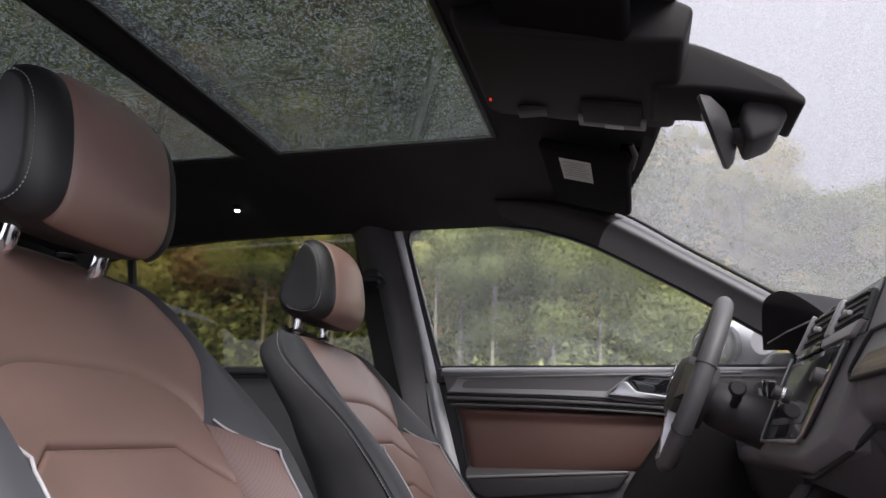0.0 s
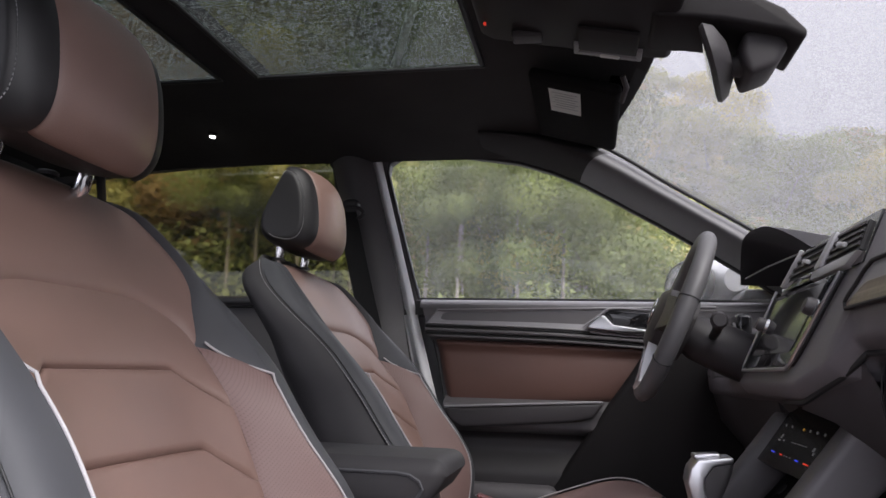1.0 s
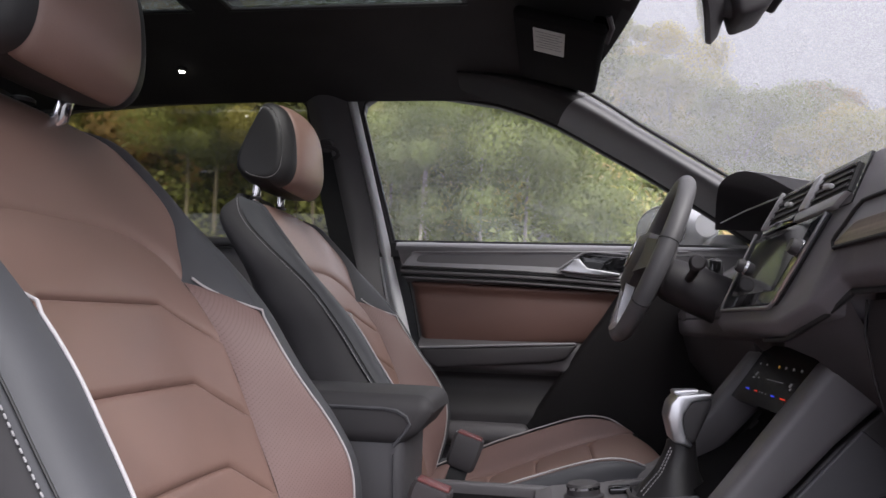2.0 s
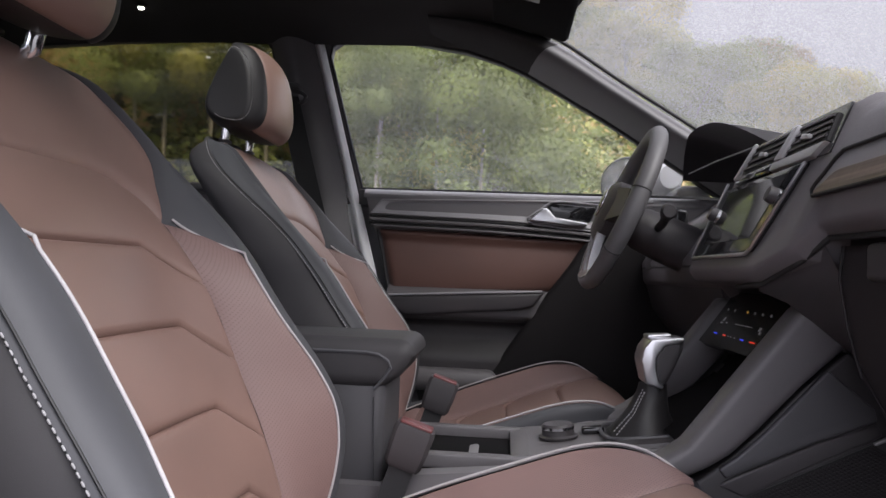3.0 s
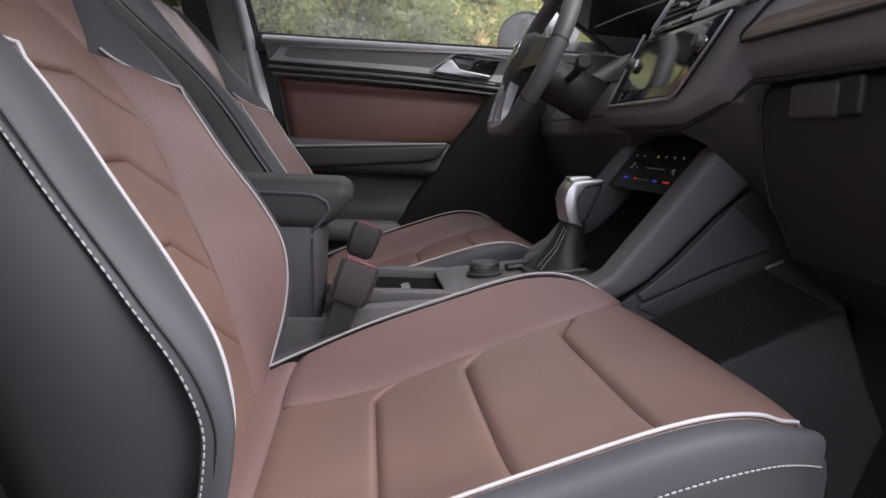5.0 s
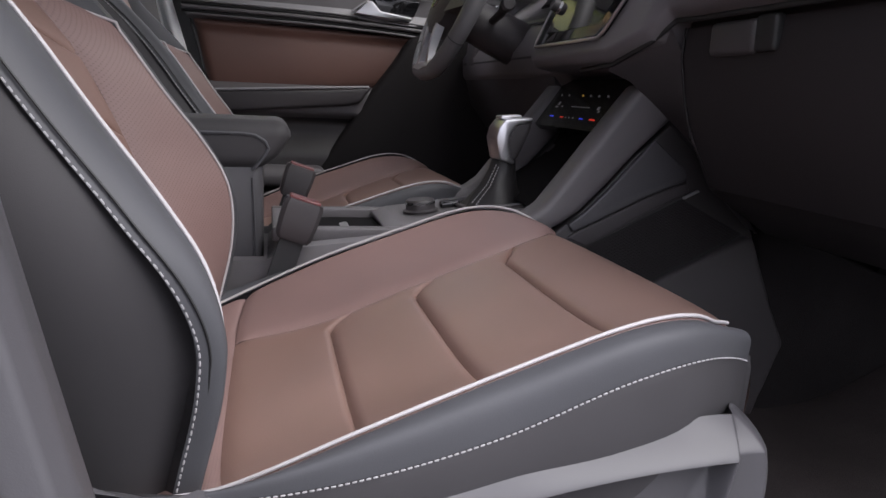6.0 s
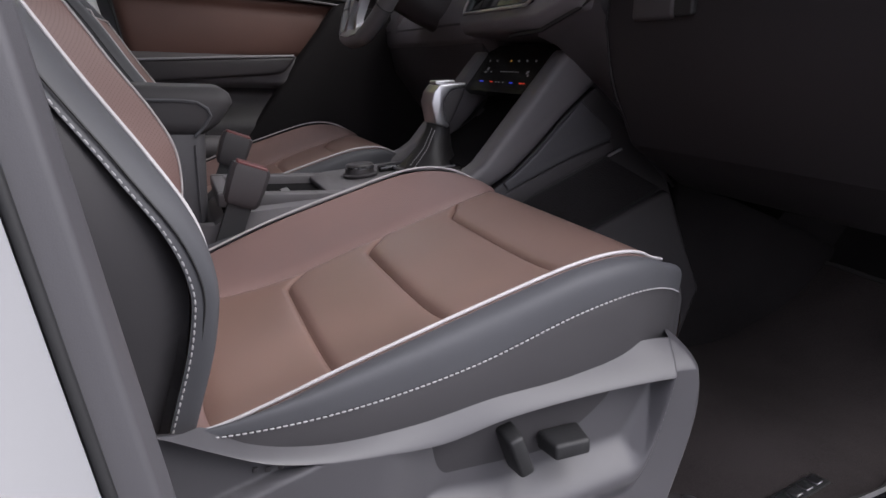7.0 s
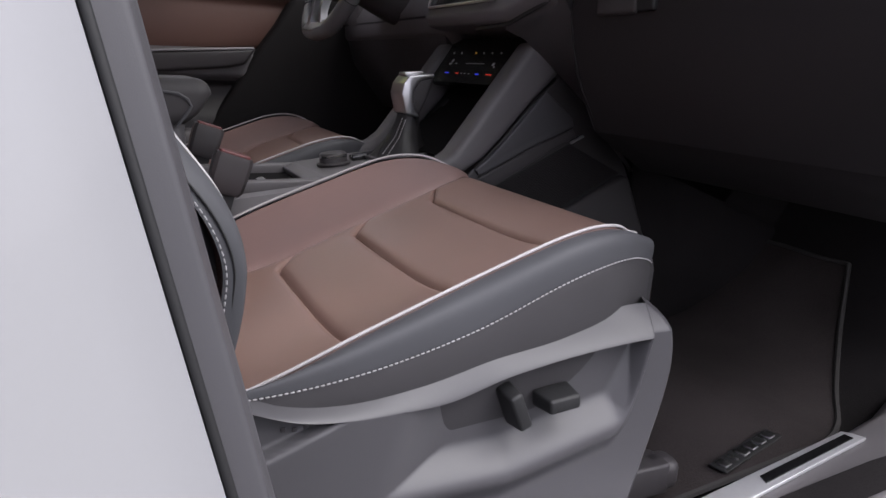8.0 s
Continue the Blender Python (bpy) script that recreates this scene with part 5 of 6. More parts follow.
part("instrument_cluster", sheet(lambda u, v: (0.575 + 0.07 * v, 0.19 + 0.345 * u, 1.045 + 0.13 * v * (1 - abs(2 * u - 1) ** 4 * 0.7)), span(0, 1, 24), span(0, 1, 10)), GLOSS, dash, "dark glossy instrument cluster")
part("cluster_base", prism([(0.515, 1.02), (0.60, 1.065), (0.66, 1.10), (0.66, 1.00), (0.54, 0.99)], "y", 0.10, 0.62, 0.006), SOFT, dash)
part("driver_vent", box((0.03, 0.12, 0.06), (0.535, 0.655, 1.045), 0.008), GLOSS, dash, "gloss black side vent")
part("cluster_edge", tube([(0.515, 0.10, 1.012), (0.512, 0.3, 1.015), (0.512, 0.55, 1.02), (0.515, 0.60, 1.055)], 0.003), TRIM, dash)
part("knee_panel", loft([[(x, y, z) for x, z in ((0.50, 0.99), (0.475, 0.95), (0.50, 0.86), (0.58, 0.76), (0.80, 0.72), (0.80, 0.99))] for y in (0.13, 0.40, 0.70)]), SOFT, dash, "black knee panel under the column")
part("light_switch", box((0.02, 0.07, 0.06), (0.485, 0.63, 0.97), 0.008), PLASTIC, dash)

WHEEL_AT, WHEEL_TILT = Vector((0.372, 0.362, 1.044)), 22.5
wheel = thing("steering_wheel", "black leather steering wheel with silver lower spokes", "steering wheel", at=WHEEL_AT)
wheel.rotation_euler = (0, radians(WHEEL_TILT + 90), 0)
# in the wheel's own frame z points away from the driver, x down the rim
def rim(a, r0=0.147):
    flat_foot = 1 - 0.075 * step(0.86, 1.0, math.cos(a))
    return Vector((r0 * math.cos(a) * flat_foot, r0 * 1.06 * math.sin(a), 0))
pts = [rim(a) for a in span(0, 2 * math.pi, 97)]
bm, rings = bmesh.new(), []
for i in range(96):
    a = 2 * math.pi * i / 96
    c, out = rim(a), rim(a).normalized()
    fat = 0.0174 + 0.002 * max(0, abs(math.sin(a)) - 0.7)
    rings.append([c + out * (fat * math.cos(t)) + Vector((0, 0, 1)) * (fat * 0.88 * math.sin(t)) for t in span(0, 2 * math.pi * 15 / 16, 16)])
part("rim", loft(rings + rings[:1], caps=False), RIM_LEATHER, wheel, "dark grey leather rim")
for a in (0.55 * math.pi, 1.45 * math.pi, 0.32 * math.pi, 1.68 * math.pi):
    c, out = rim(a), rim(a).normalized()
    part("rim_seam", tube([c + out * (0.0181 * math.cos(t)) + Vector((0, 0, 0.0160 * math.sin(t))) for t in span(0, 2 * math.pi, 24)], 0.0009, 6), RUBBER, wheel)
hub = part("hub", loft([[Vector((0.062 * sx * r, 0.075 * sy * r, h)) for sx, sy in ((math.cos(t) * (1.15 if math.cos(t) > 0 else 0.8), math.sin(t)) for t in span(0, 2 * math.pi * 27 / 28, 28))] for r, h in ((0.2, -0.036), (0.75, -0.033), (0.96, -0.022), (1.0, 0.0), (0.9, 0.03))]), SOFT, wheel, "black airbag hub")
part("badge", lathe([(0.001, -0.0395), (0.022, -0.039), (0.025, -0.036), (0.024, -0.030), (0.001, -0.030)], 28), GLOSS, hub, "round badge")
part("badge_ring", tube([(0.0245 * math.cos(a), 0.0245 * math.sin(a), -0.037) for a in span(0, 2 * math.pi, 32)], 0.0016), CHROME, hub, "chrome badge ring")
for s in (-1, 1):
    part("side_spoke", loft([[(x, s * 0.055, z) for x, z in ((-0.030, -0.026), (0.034, -0.026), (0.034, 0.004), (-0.030, 0.004))], [(x, s * 0.142, z) for x, z in ((-0.020, -0.016), (0.026, -0.014), (0.026, 0.004), (-0.020, 0.004))]]), SOFT, wheel, "black spoke with buttons")
    part("lower_spoke", loft([[(0.050, s * 0.020, -0.026), (0.056, s * 0.045, -0.026), (0.056, s * 0.045, -0.010), (0.050, s * 0.020, -0.010)], [(0.100, s * 0.022, -0.020), (0.100, s * 0.038, -0.020), (0.100, s * 0.038, -0.006), (0.100, s * 0.022, -0.006)],
                             [(0.137, s * 0.036, -0.012), (0.137, s * 0.056, -0.012), (0.137, s * 0.056, 0.004), (0.137, s * 0.036, 0.004)]]), SATIN, wheel, "satin silver lower spoke")
part("rim_clasp", loft([[rim(a) + Vector((0.0, 0, 0)) + Vector((-0.0168, 0, -0.005)), rim(a) + Vector((-0.013, 0, -0.0130)), rim(a) + Vector((0.003, 0, -0.0162)), rim(a) + Vector((0.0, 0, -0.010))] for a in span(-0.42, 0.42, 14)]), SATIN, wheel, "satin silver clasp on the rim's foot")
column = part("column_shroud", loft([[(0.042 * math.cos(t) * k + 0.014, 0.048 * math.sin(t) * k, h) for t in span(0, 2 * math.pi * 23 / 24, 24)] for k, h in ((0.80, 0.030), (0.92, 0.045), (1.0, 0.09), (1.1, 0.34))]), SOFT, wheel, "dark grey column shroud")
for s in (-1, 1):
    stalk = part("stalk", tube([(0.006, s * 0.045, 0.066), (0.000, s * 0.095, 0.062), (-0.006, s * 0.130, 0.056)], [0.007, 0.0075, 0.008], 12), SOFT, column, "black control stalk")
    part("stalk_tip", tube([(-0.006, s * 0.128, 0.056), (-0.009, s * 0.156, 0.052), (-0.009, s * 0.162, 0.052)], [0.010, 0.0135, 0.010], 14), SOFT, stalk)

# ---- centre console ----
console = thing("centre_console", "dark grey centre console with armrest and gear lever", "centre console")
part("console_body", loft([[(x, y, z) for y, z in ((-0.128, 0.42), (-0.126, 0.655), (-0.118, 0.668), (-0.104, 0.670), (-0.098, 0.66), (0.098, 0.66), (0.104, 0.670), (0.118, 0.668), (0.126, 0.655), (0.128, 0.42))] for x in (-0.45, 0.03)]
     + [[(x, y, z + 0.05 * t) for y, z in ((-0.135, 0.42 - 0.05 * t), (-0.134, 0.645), (-0.126, 0.664), (-0.110, 0.667), (-0.103, 0.655), (0.103, 0.655), (0.110, 0.667), (0.126, 0.664), (0.134, 0.645), (0.135, 0.42 - 0.05 * t))] for x, t in ((0.05, 0.4), (0.20, 0.7), (0.32, 1.0), (0.40, 1.15))]), PLASTIC, console, "dark grey console body")
part("armrest_base", box((0.30, 0.15, 0.20), (-0.125, 0, 0.70), 0.012), TRIM, console, "dark grey armrest pedestal")
bm = box((0.36, 0.165, 0.064), (-0.120, 0, 0.805), 0.020, seg=5)
for q in bm.verts:
    q.co.x -= 0.030 * step(0.815, 0.773, q.co.z) * step(-0.05, 0.05, q.co.x)
arm = part("armrest", bm, BLACK, console, "black leather armrest")
part("armrest_seam", tube([(-0.28, -0.0828, 0.8200), (0.000, -0.0828, 0.8200), (0.016, -0.0828, 0.8180), (0.028, -0.0826, 0.8110), (0.032, -0.0824, 0.8020), (0.024, -0.0824, 0.7890), (0.012, -0.0800, 0.7745)], 0.0022, 6), GREY, arm, "grey sewn edge")
part("pedestal_line", tube([(0.012, -0.076, 0.765), (0.018, -0.076, 0.62)], 0.0016, 6), TRIM, console)

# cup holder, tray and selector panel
part("holder_well", box((0.16, 0.15, 0.03), (0.125, 0.0, 0.676), 0.008), RECESS_SHADE, console, "cup holder well, its shade painted black")
part("holder_rim", frame_of(0.045, 0.205, 0.083, 0.695, 0.018, 0.018), PLASTIC, console, "dark grey cup holder rim")
part("holder_bar", prism([(0.182, 0.700), (0.207, 0.706), (0.207, 0.690), (0.188, 0.686)], "y", -0.080, 0.080, 0.003), PLASTIC, console, "dark grey bridge before the cup holder")
part("holder_flap", prism([(0.105, 0.684), (0.140, 0.694), (0.148, 0.682), (0.112, 0.675)], "y", -0.072, 0.020, 0.003), SATIN_GREY, console, "grey cup holder flap")
part("selector_panel", loft([[(x, y, z) for y, z in ((-0.095, dz - 0.012), (-0.09, dz), (0.09, dz), (0.095, dz - 0.012))] for x, dz in ((0.205, 0.705), (0.30, 0.717), (0.40, 0.730))]), PLASTIC, console, "dark grey selector panel")
part("gate_plate", loft([[(x, y, z) for y, z in ((-0.082, dz - 0.004), (-0.080, dz), (-0.052, dz), (-0.050, dz - 0.004))] for x, dz in ((0.285, 0.7195), (0.405, 0.7345))]), SOFT, console, "black selector scale")
dial = part("drive_dial", lathe([(0.001, 0), (0.025, 0), (0.026, 0.003), (0.0215, 0.005), (0.021, 0.016), (0.019, 0.0185), (0.001, 0.018)], 32, pose(0.246, 0.004, 0.711, 0, -6, 0)), SOFT, console, "black drive mode dial")
part("dial_ring", lathe([(0.0211, 0.012), (0.0217, 0.012), (0.0217, 0.0155), (0.0211, 0.0155)], 32, pose(0.246, 0.004, 0.711, 0, -6, 0)), CHROME, dial, "chrome dial ring")
part("brake_switch", box((0.03, 0.018, 0.010), (0.292, 0.02, 0.720), 0.004, turn=Matrix.Rotation(radians(-6), 4, "Y")), GLOSS, console, "gloss black parking brake switch")

gear = part("gear_lever", loft([[(cx + rx * math.cos(t) * (1 + 0.10 * math.cos(5 * t + k)), ry * math.sin(t) * (1 + 0.10 * math.sin(4 * t + 2 * k)), z) for t in span(0, 2 * math.pi * 31 / 32, 32)]
     for k, (cx, rx, ry, z) in enumerate(((0.352, 0.046, 0.046, 0.722), (0.354, 0.037, 0.036, 0.735), (0.359, 0.025, 0.024, 0.756), (0.364, 0.019, 0.018, 0.776), (0.366, 0.017, 0.016, 0.790)))]), BOOT, console, "black leather gear lever boot")
for s in (-0.018, -0.004):
    part("boot_stitching", dashes([(0.312, s * 1.5 - 0.026, 0.730), (0.335, s * 1.1 - 0.020, 0.755), (0.350, s - 0.012, 0.784)], 0.0032, 0.0014, 0.0007), THREAD, gear, "pale stitching")
def knob_at(p):
    return (0.372 + 0.87 * p[0], 0.820 + 0.87 * p[1])
part("gear_knob", prism([knob_at(p) for p in ((-0.029, 0.0), (-0.021, -0.032), (0.002, -0.039), (0.010, -0.028), (0.019, -0.008), (0.031, 0.021), (0.029, 0.033), (0.0, 0.032), (-0.017, 0.028), (-0.025, 0.016))], "y", -0.024, 0.024, 0.008, 4), BLACK, gear, "black leather gear knob")
part("knob_trim", prism([knob_at(p) for p in ((-0.032, 0.0), (-0.024, -0.034), (0.0, -0.041), (0.003, -0.036), (-0.004, -0.030), (-0.009, -0.008), (-0.008, 0.006), (0.003, 0.022), (0.029, 0.028), (0.030, 0.036), (-0.018, 0.031), (-0.028, 0.018))], "y", -0.0255, 0.0255, 0.0025), SATIN, gear, "silver knob inlay")
part("knob_cap", box((0.032, 0.028, 0.006), (0.369, 0, 0.8505), 0.0025, turn=Matrix.Rotation(radians(-4), 4, "Y")), SATIN, gear, "silver knob cap")
boot_rim = [(0.353 + 0.052 * math.copysign(abs(math.cos(a)) ** 0.5, math.cos(a)), 0.050 * math.copysign(abs(math.sin(a)) ** 0.5, math.sin(a))) for a in span(0, 2 * math.pi, 41)]
part("boot_frame", tube([(x, y, 0.7215 + 0.125 * (x - 0.30)) for x, y in boot_rim], 0.0028), TRIM, console, "grey frame round the gear lever boot")
part("start_button", lathe([(0.001, 0), (0.011, 0), (0.012, 0.004), (0.009, 0.007), (0.001, 0.007)], 24, pose(0.412, 0.052, 0.737, 0, -6, 0)), CHROME, console, "chrome ringed start button")

# front uprights of the console, with the climate panel between them
for s in (-1, 1):
    part("console_upright", prism([(0.490, 0.905), (0.536, 0.861), (0.488, 0.815), (0.444, 0.766), (0.416, 0.738), (0.392, 0.722), (0.36, 0.706), (0.20, 0.685), (0.20, 0.705), (0.345, 0.730), (0.370, 0.748)], "y", s * 0.120, s * 0.168, 0.010), PLASTIC, console, "dark grey console upright")
    part("side_panel", prism([(0.538, 0.854), (0.620, 0.785), (0.657, 0.744), (0.676, 0.714), (0.72, 0.615), (0.64, 0.44), (0.42, 0.44), (0.30, 0.60), (0.36, 0.690), (0.396, 0.716), (0.420, 0.736), (0.448, 0.763), (0.492, 0.812)], "y", s * 0.105, s * 0.158, 0.004), SIDE, console, "black console side panel")
    flap = part("side_flap", prism([(0.515, 0.834), (0.564, 0.795), (0.567, 0.782), (0.507, 0.758), (0.412, 0.712), (0.404, 0.722), (0.424, 0.737), (0.452, 0.764)], "y", s * 0.155, s * 0.1635, 0.003), TRIM, console, "dark grey side flap")
    part("flap_lip", prism([(0.568, 0.779), (0.574, 0.766), (0.562, 0.760), (0.510, 0.735), (0.432, 0.693), (0.405, 0.704), (0.412, 0.710), (0.507, 0.756)], "y", s * 0.154, s * 0.161, 0.003), SOFT, flap, "black lip below the flap")
    part("flap_clip", box((0.024, 0.005, 0.0035), (0.574, s * 0.163, 0.7635), 0.0012, turn=Matrix.Rotation(radians(-26), 4, "Y")), SATIN_GREY, flap, "small grey clip")
    part("lower_moulding", prism([(0.40, 0.588), (0.504, 0.634), (0.551, 0.655), (0.613, 0.685), (0.664, 0.708), (0.676, 0.703), (0.711, 0.619), (0.746, 0.552), (0.70, 0.42), (0.42, 0.42)], "y", s * 0.120, s * 0.169, 0.007, 4), SIDE, console, "black lower moulding")
    pocket = part("net_pocket", prism([(0.425, 0.689), (0.563, 0.757), (0.660, 0.710), (0.628, 0.690), (0.504, 0.632), (0.43, 0.60)], "y", s * 0.150, s * 0.1595), RUBBER, console, "black net pocket")
    bm = bmesh.new()
    corners = [Vector((x, s * 0.1608, z)) for x, z in ((0.427, 0.688), (0.563, 0.755), (0.658, 0.711), (0.504, 0.636))]
    for k in range(21):
        t = (k + 0.5) / 21
        tube([corners[0].lerp(corners[3], t), corners[1].lerp(corners[2], t)], 0.0009, 5, bm)
    for k in range(36):
        t = (k + 0.5) / 36
        tube([corners[0].lerp(corners[1], t), corners[3].lerp(corners[2], t)], 0.0009, 5, bm)
    part("net", bm, LOWER, pocket, "black elastic net")
part("tunnel_carpet", prism([(0.70, 0.73), (1.04, 0.60), (1.04, 0.40), (0.70, 0.40)], "y", -0.150, 0.150, 0.01), CARPET, console, "black carpet on the tunnel")
part("storage_niche", sheet(lambda y, v: (0.375 + 0.125 * v + 0.04 * math.sin(math.pi * v), y, 0.735 + 0.12 * v), span(-0.12, 0.12, 6), span(0, 1, 10)), RECESS_SHADE, console, "storage niche, its shade painted black")
def on_climate(y, z, out=0.0):
    return Vector((0.478 + 0.70 * (z - 0.867) - 0.819 * out, y, z + 0.573 * out))
climate = part("climate_panel", loft([[on_climate(y, z, d) for y, z in ((0.122, 0.836), (-0.122, 0.836), (-0.122, 0.908), (0.122, 0.908))] for d in (-0.01, 0.004)]), material("dark_panel", (0.006, 0.006, 0.006), 0.25, relief=0.0, specular=0.3), console, "gloss black climate panel with lit symbols")
BACK_TILT = Matrix.Rotation(radians(35), 4, "Y")
for y, m in ((0.092, WHITE), (0.062, WHITE), (0.010, AMBER), (-0.018, WHITE), (-0.046, WHITE), (-0.075, WHITE)):
    for d in (-0.002, 0.0, 0.002):
        part("symbol", box((0.0008, 0.0011, 0.0020 if d else 0.0034), on_climate(y + d, 0.883 + 0.0005 * d / 0.002, 0.0045), 0, turn=BACK_TILT), m, climate)
for y, z, w, h in ((0.077, 0.870, 0.005, 0.006), (0.079, 0.865, 0.009, 0.002), (0.058, 0.866, 0.004, 0.002), (-0.073, 0.866, 0.006, 0.005), (-0.080, 0.862, 0.004, 0.003)):
    part("symbol", box((0.0008, w, h), on_climate(y, z, 0.0045), 0, turn=BACK_TILT), WHITE, climate)
part("slider", box((0.0008, 0.066, 0.0008), on_climate(-0.010, 0.8665, 0.0045), 0, turn=BACK_TILT), WHITE, climate)
for y, w, m in ((0.072, 0.015, BLUE), (0.032, 0.011, RED), (-0.040, 0.012, BLUE), (-0.078, 0.018, RED)):
    part("temperature_mark", box((0.0008, w, 0.0017), on_climate(y, 0.8505, 0.0045), 0, turn=BACK_TILT), m, climate)
for y in (0.015, 0.003, -0.012):
    part("symbol", box((0.0008, 0.003, 0.0015), on_climate(y, 0.8505, 0.0045), 0, turn=BACK_TILT), WHITE, climate)

# ---- belt buckles, mat ----
def buckle(label, at, lean_deg):
    b = thing("belt_buckle", label, "belt buckle", "seat belt buckles", at=at)
    b.rotation_euler = (0, radians(lean_deg), 0)
    part("buckle_stalk", loft([[(x, y, z) for x, y in ((-w, -0.006), (w, -0.006), (w, 0.006), (-w, 0.006))] for w, z in ((0.014, -0.13), (0.014, -0.02))]), BELT, b, "black webbing stalk")
    part("buckle_body", loft([[(x * w, y * d, z) for x, y in ((-1, -0.7), (-0.8, -1), (0.8, -1), (1, -0.7), (1, 0.7), (0.8, 1), (-0.8, 1), (-1, 0.7))] for w, d, z in ((0.018, 0.010, -0.024), (0.0215, 0.0135, -0.018), (0.023, 0.0145, 0.0), (0.0235, 0.0145, 0.020), (0.022, 0.0135, 0.026))]), SOFT, b, "black buckle body")
    part("release_button", box((0.038, 0.022, 0.005), (0, 0, 0.027), 0.002), material("dark_red_button", (0.12, 0.03, 0.03), 0.4, relief=0), b, "dark red release button")
buckle("black belt buckle with red button beside the passenger seat", (0.066, -0.145, 0.722), 18)
buckle("black belt buckle with red button beside the driver seat", (0.075, 0.150, 0.732), 18)

mat_thing = thing("floor_mat", "black carpet floor mat with pale edging and silver badge", "floor mat")
mat_side = ease([0.40, 0.60, 0.68, 0.74, 0.80, 0.90, 1.02], [-0.578, -0.574, -0.566, -0.535, -0.485, -0.405, -0.315])
def mat_skin(u, v):
    x = 0.40 + 0.62 * u
    y = -0.14 + (mat_side(x) + 0.14) * v
    return (x, y, floor_line(x) + 0.012 + 0.003 * math.sin(9 * u) * math.sin(7 * v))
part("mat_carpet", sheet(mat_skin, span(0, 1, 40), span(0, 1, 30)), MAT, mat_thing)
edge = [mat_skin(0, v) for v in span(0, 1, 12)] + [mat_skin(u, 1) for u in span(0.02, 1, 30)] + [mat_skin(1, v) for v in span(0.98, 0, 12)]
part("mat_edging", tube(edge, 0.004, 6), material("grey_edging", (0.036, 0.033, 0.033), 0.8), mat_thing, "grey sewn edging")
badge_on = pose(0.572, -0.5475, floor_line(0.572) + 0.0165, 0, -4, 14)
badge = part("mat_badge", box((0.118, 0.022, 0.003), (0, 0, 0), 0.0012, turn=badge_on), RUBBER, mat_thing, "black badge")
for k, (wide, tall) in enumerate(((0.011, 0.013), (0.0035, 0.013), (0.012, 0.014), (0.011, 0.013), (0.011, 0.013), (0.011, 0.013))):
    part("badge_bar", box((wide, tall, 0.0022), bevel=0.0007, turn=badge_on @ Matrix.Translation((-0.047 + 0.0185 * k, 0, 0.0022))), SATIN, badge, "silver bar")


# ---- outside ----
def hill(x, y):
    """A wooded slope beyond the car park, falling away towards the front."""
    k = min(0.47 * math.exp(-(60 * x / max(y, 20) - 3.8) / 36), 1.0)
    return k * min(max(y - 21, 0), 40 + 45 * step(0.05, -0.35, x / max(y, 20))) + 0.7 * noise.noise(Vector((x * 0.1, y * 0.1, 0)))
treeline_slope = ease([-2.0, -0.30, 0.05, 0.20, 0.38, 0.50, 0.90], [1.2, 1.0, 0.47, 0.395, 0.355, 0.315, 0.23])
def treeline(x, y):
    """How high the tops stand: lower and lower towards the front."""
    return 1.2 + y * (treeline_slope(x / y) + 0.022 * noise.noise(Vector((9 * x / y, 0.06 * y, 3))))
slope = part("hillside", sheet(lambda x, y: (x, y, hill(x, y) - 0.3), span(-125, 120, 80), span(19, 130, 44)), SOIL)
tagged(slope, "leaf-strewn soil of the wooded slope", "hillside", kind="structure")


def crown_mesh(name, rng, height, radius, count, leaf, mat):
    """Many small leaf clumps round a few limbs, with gaps."""
    lobes = [(Vector((rng.normal() * radius * 0.45, rng.normal() * radius * 0.45, height * (0.32 + 0.62 * rng.random()))), radius * (0.30 + 0.35 * rng.random())) for _ in range(14)]
    verts, faces = [], []
    for k in range(count):
        c, r = lobes[int(rng.random() * len(lobes))]
        d = Vector((rng.normal(), rng.normal(), rng.normal()))
        d.normalize()
        p = c + Vector((d.x, d.y, d.z * 0.8)) * r * (0.55 + 0.5 * rng.random())
        if p.z < 0.4:
            continue
        d = (d + Vector((rng.normal(), rng.normal(), rng.normal())) * 0.33).normalized()
        a = d.cross(Vector((rng.normal(), rng.normal(), rng.normal()))).normalized()
        b = d.cross(a)
        s = leaf * (0.6 + 0.9 * rng.random())
        n = len(verts)
        verts += [p - a * s, p + b * s * 0.9, p + a * s]
        faces.append((n, n + 1, n + 2))
    me = bpy.data.meshes.new(name)
    me.from_pydata([tuple(v) for v in verts], [], faces)
    me.materials.append(mat)
    return me, lobes


def trunk_mesh(name, rng, height, r, lobes):
    bm = bmesh.new()
    bend = rng.normal() * 0.25
    tube([(bend * math.sin(2.5 * t), 0.2 * bend * t, height * 0.9 * t) for t in span(0, 1, 9)], [r * (1 - 0.85 * t) + 0.012 for t in span(0, 1, 9)], 8, bm)
    for c, _ in lobes[:9]:
        t = min(c.z / height * 0.75, 0.8)
        a = Vector((bend * math.sin(2.5 * t), 0.2 * bend * t, height * 0.9 * t))
        tube([a, a.lerp(c, 0.5) + Vector((0, 0, 0.15)), c], [r * 0.35, r * 0.22, 0.012], 6, bm)
    me = bpy.data.meshes.new(name)
    bm.to_mesh(me)
    bm.free()
    me.materials.append(BARK)
    return me


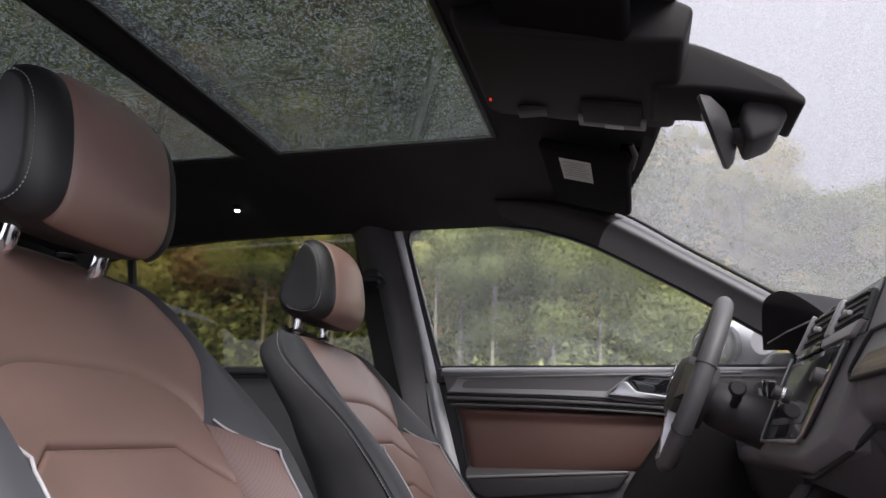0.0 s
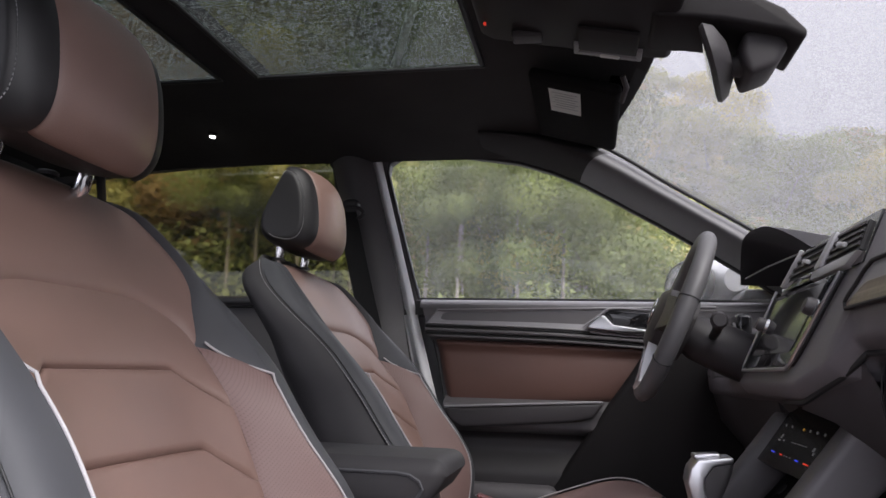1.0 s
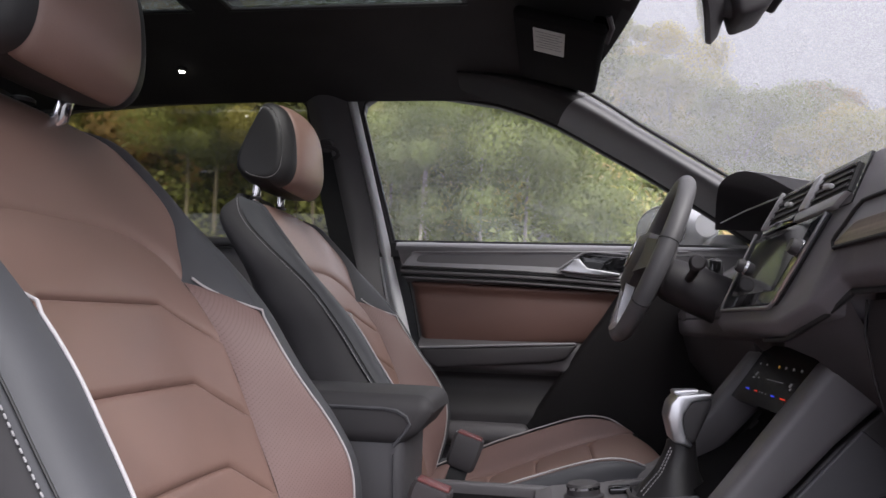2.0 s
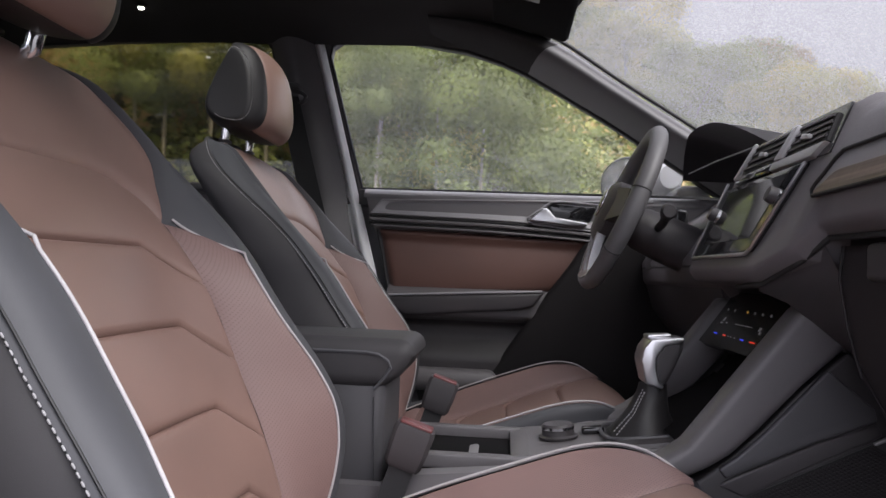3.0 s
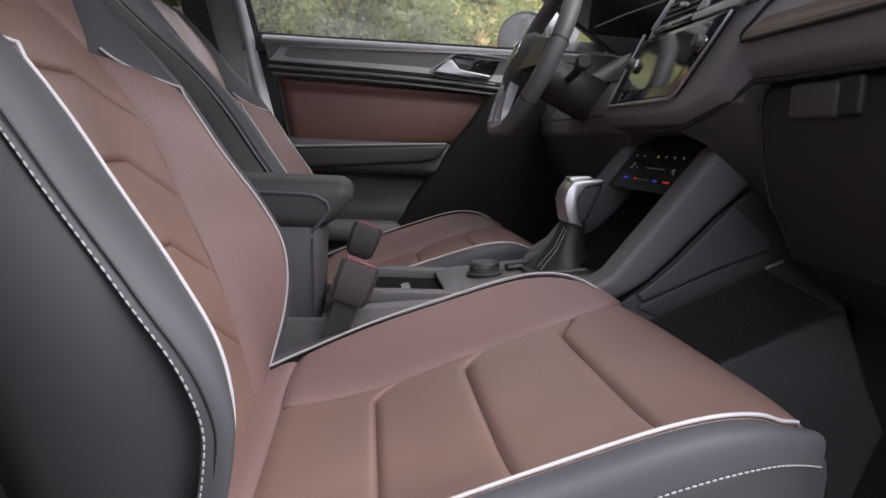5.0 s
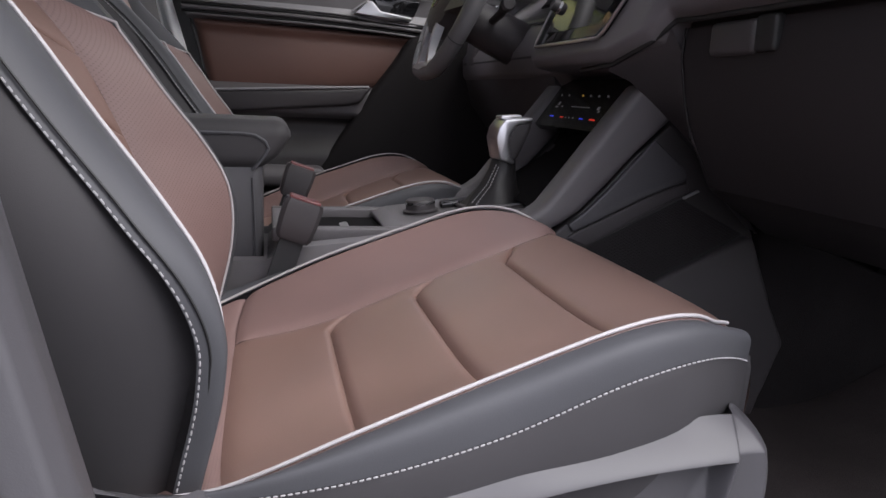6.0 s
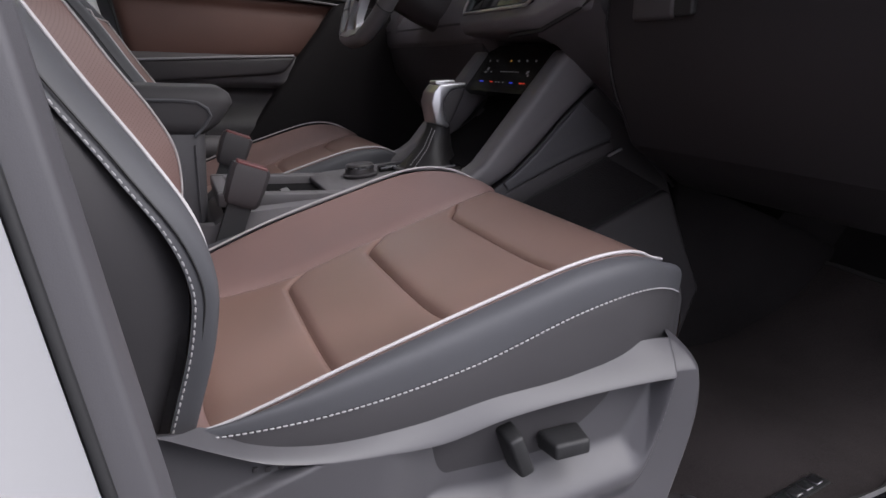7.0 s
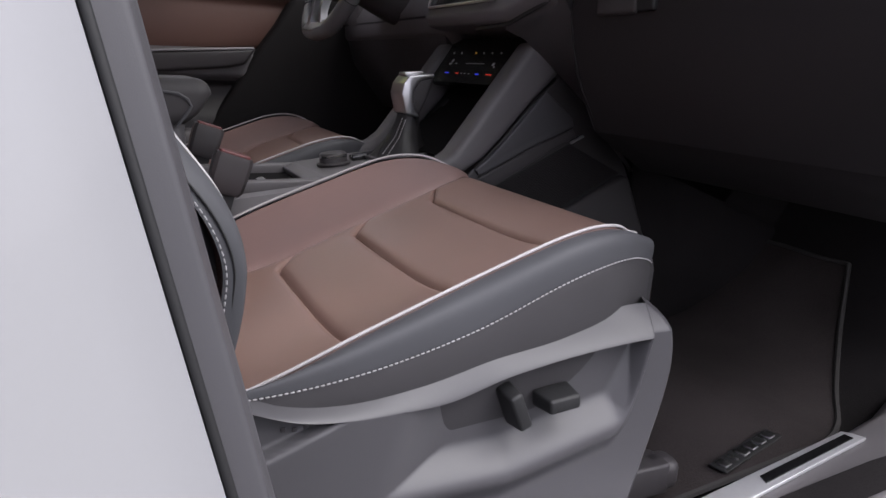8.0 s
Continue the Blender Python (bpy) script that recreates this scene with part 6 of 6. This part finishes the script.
rng = np.random.default_rng(11)
KINDS = []
for k, (mat, label) in enumerate(((FOLIAGE[0], "green leafy tree on the slope"), (FOLIAGE[2], "yellowing autumn tree on the slope"), (FOLIAGE[1], "olive green tree on the slope"), (FOLIAGE[3], "rust coloured autumn tree on the slope"), (FOLIAGE[4], "dark green tree on the slope"))):
    h, r = 8.5 + 2.0 * rng.random(), 2.5 + 0.7 * rng.random()
    me, lobes = crown_mesh("crown", rng, h, r, 26000, 0.085, mat)
    KINDS.append((me, trunk_mesh("trunk", rng, h, 0.16, lobes), label))
for k in range(50):
    y = 23 + 34 * rng.random() ** 1.2
    x = y * (-0.95 + 1.5 * ((k * 0.618) % 1.0)) + rng.normal()
    kind = [0, 4, 2, 2, 1, 0, 1, 2, 3, 2][int(rng.random() * 10)]
    me, tr, label = KINDS[kind]
    tree = thing("tree", label, "tree", "trees on the slope", at=(x, y, hill(x, y) - 0.35))
    s = min(0.75 + 0.55 * rng.random(), max((treeline(x, y) - hill(x, y)) / 10.5, 0.35))
    tree.scale, tree.rotation_euler = (s, s, s), (0, 0, rng.random() * 6.28)
    for nm, mesh in (("trunk", tr), ("crown", me)):
        ob = new(nm, mesh)
        ob.parent = tree


# slender pale stems at the edge of the wood, their crowns high up
for k in range(12):
    x, y = -11.5 + 0.95 * k + 0.5 * rng.normal(), 21.2 + 2.2 * rng.random()
    me, tr, label = KINDS[(2, 0, 4)[k % 3]]
    tree = thing("tree", "slender pale-stemmed young tree at the wood's edge", "tree", "young trees", at=(x, y, hill(x, y) - 0.35))
    tree.rotation_euler = (0, 0, rng.random() * 6.28)
    part("trunk", tube([(0.12 * math.sin(1.7 * t + k), 0.1 * t, 9.0 * t) for t in span(0, 1, 8)], [0.075 - 0.05 * t for t in span(0, 1, 8)], 8), BARK, tree)
    ob = new("crown", me)
    ob.parent, ob.location, ob.scale = tree, (0, 0, 4.2), (0.55, 0.55, 0.6)


def woods(name, count, where, leaf, tones, seed, many=130):
    """A mass of foliage that nobody could count: uneven humps of leaf clumps, each hump of one tone."""
    rng = np.random.default_rng(seed)
    verts, faces, tone = [], [], []
    humps = [(*where(rng), tones[int(rng.random() * len(tones))]) for _ in range(many)]
    for c, r, m in humps:
        c.z = min(c.z, treeline(c.x, c.y) - 1.45 * r)
    for k in range(count):
        c, r, m = humps[int(rng.random() * len(humps))]
        d = Vector((rng.normal(), rng.normal(), abs(rng.normal()) * 1.2))
        d.normalize()
        knob = 1 + 0.55 * noise.noise(d * 3.1 + c)
        p = c + Vector((d.x * r, d.y * r, d.z * r * 1.25)) * knob * (0.84 + 0.2 * rng.random())
        d = (d + Vector((rng.normal(), rng.normal(), rng.normal())) * 0.33).normalized()
        a = d.cross(Vector((rng.normal(), rng.normal(), rng.normal()))).normalized()
        b = d.cross(a)
        s = leaf * (0.6 + 0.9 * rng.random())
        n = len(verts)
        verts += [p - a * s, p + b * s * 1.2, p + a * s]
        faces.append((n, n + 1, n + 2))
        tone.append(m)
    me = bpy.data.meshes.new(name)
    me.from_pydata([tuple(v) for v in verts], [], faces)
    for m in FOLIAGE:
        me.materials.append(m)
    me.polygons.foreach_set("material_index", tone)
    return tagged(new(name, me), "dense autumn woods on the slope", "woods", kind="stuff")


def near_bushes(rng):
    x, y = -28 + 46 * rng.random(), 20.5 + 8 * rng.random()
    return Vector((x, y, hill(x, y) - 0.4)), 1.4 + 1.7 * rng.random()
def mid_woods(rng):
    y = 25 + 27 * rng.random()
    x = y * (-0.95 + 1.45 * rng.random())
    return Vector((x, y, hill(x, y) - 0.6)), 1.6 + 2.0 * rng.random()
def far_woods(rng):
    y = 34 + 34 * rng.random()
    x = y * (-1.1 + 1.8 * rng.random())
    return Vector((x, y, hill(x, y) - 0.5)), 2.6 + 2.4 * rng.random()
def high_woods(rng):
    y = 50 + 62 * rng.random()
    x = y * (-1.15 + 1.15 * rng.random())
    return Vector((x, y, hill(x, y) - 0.5)), 4.0 + 3.0 * rng.random()
woods("undergrowth", 170000, near_bushes, 0.10, (0, 0, 1, 4), 21, 150)
woods("mid_woods", 260000, mid_woods, 0.145, (0, 1, 1, 4, 2, 0, 4, 1, 0, 3), 28, 330)
woods("far_woods", 90000, far_woods, 0.36, (0, 1, 1, 2, 4), 23, 330)
woods("high_woods", 90000, high_woods, 0.55, (4, 1, 4, 0, 3), 26, 330)
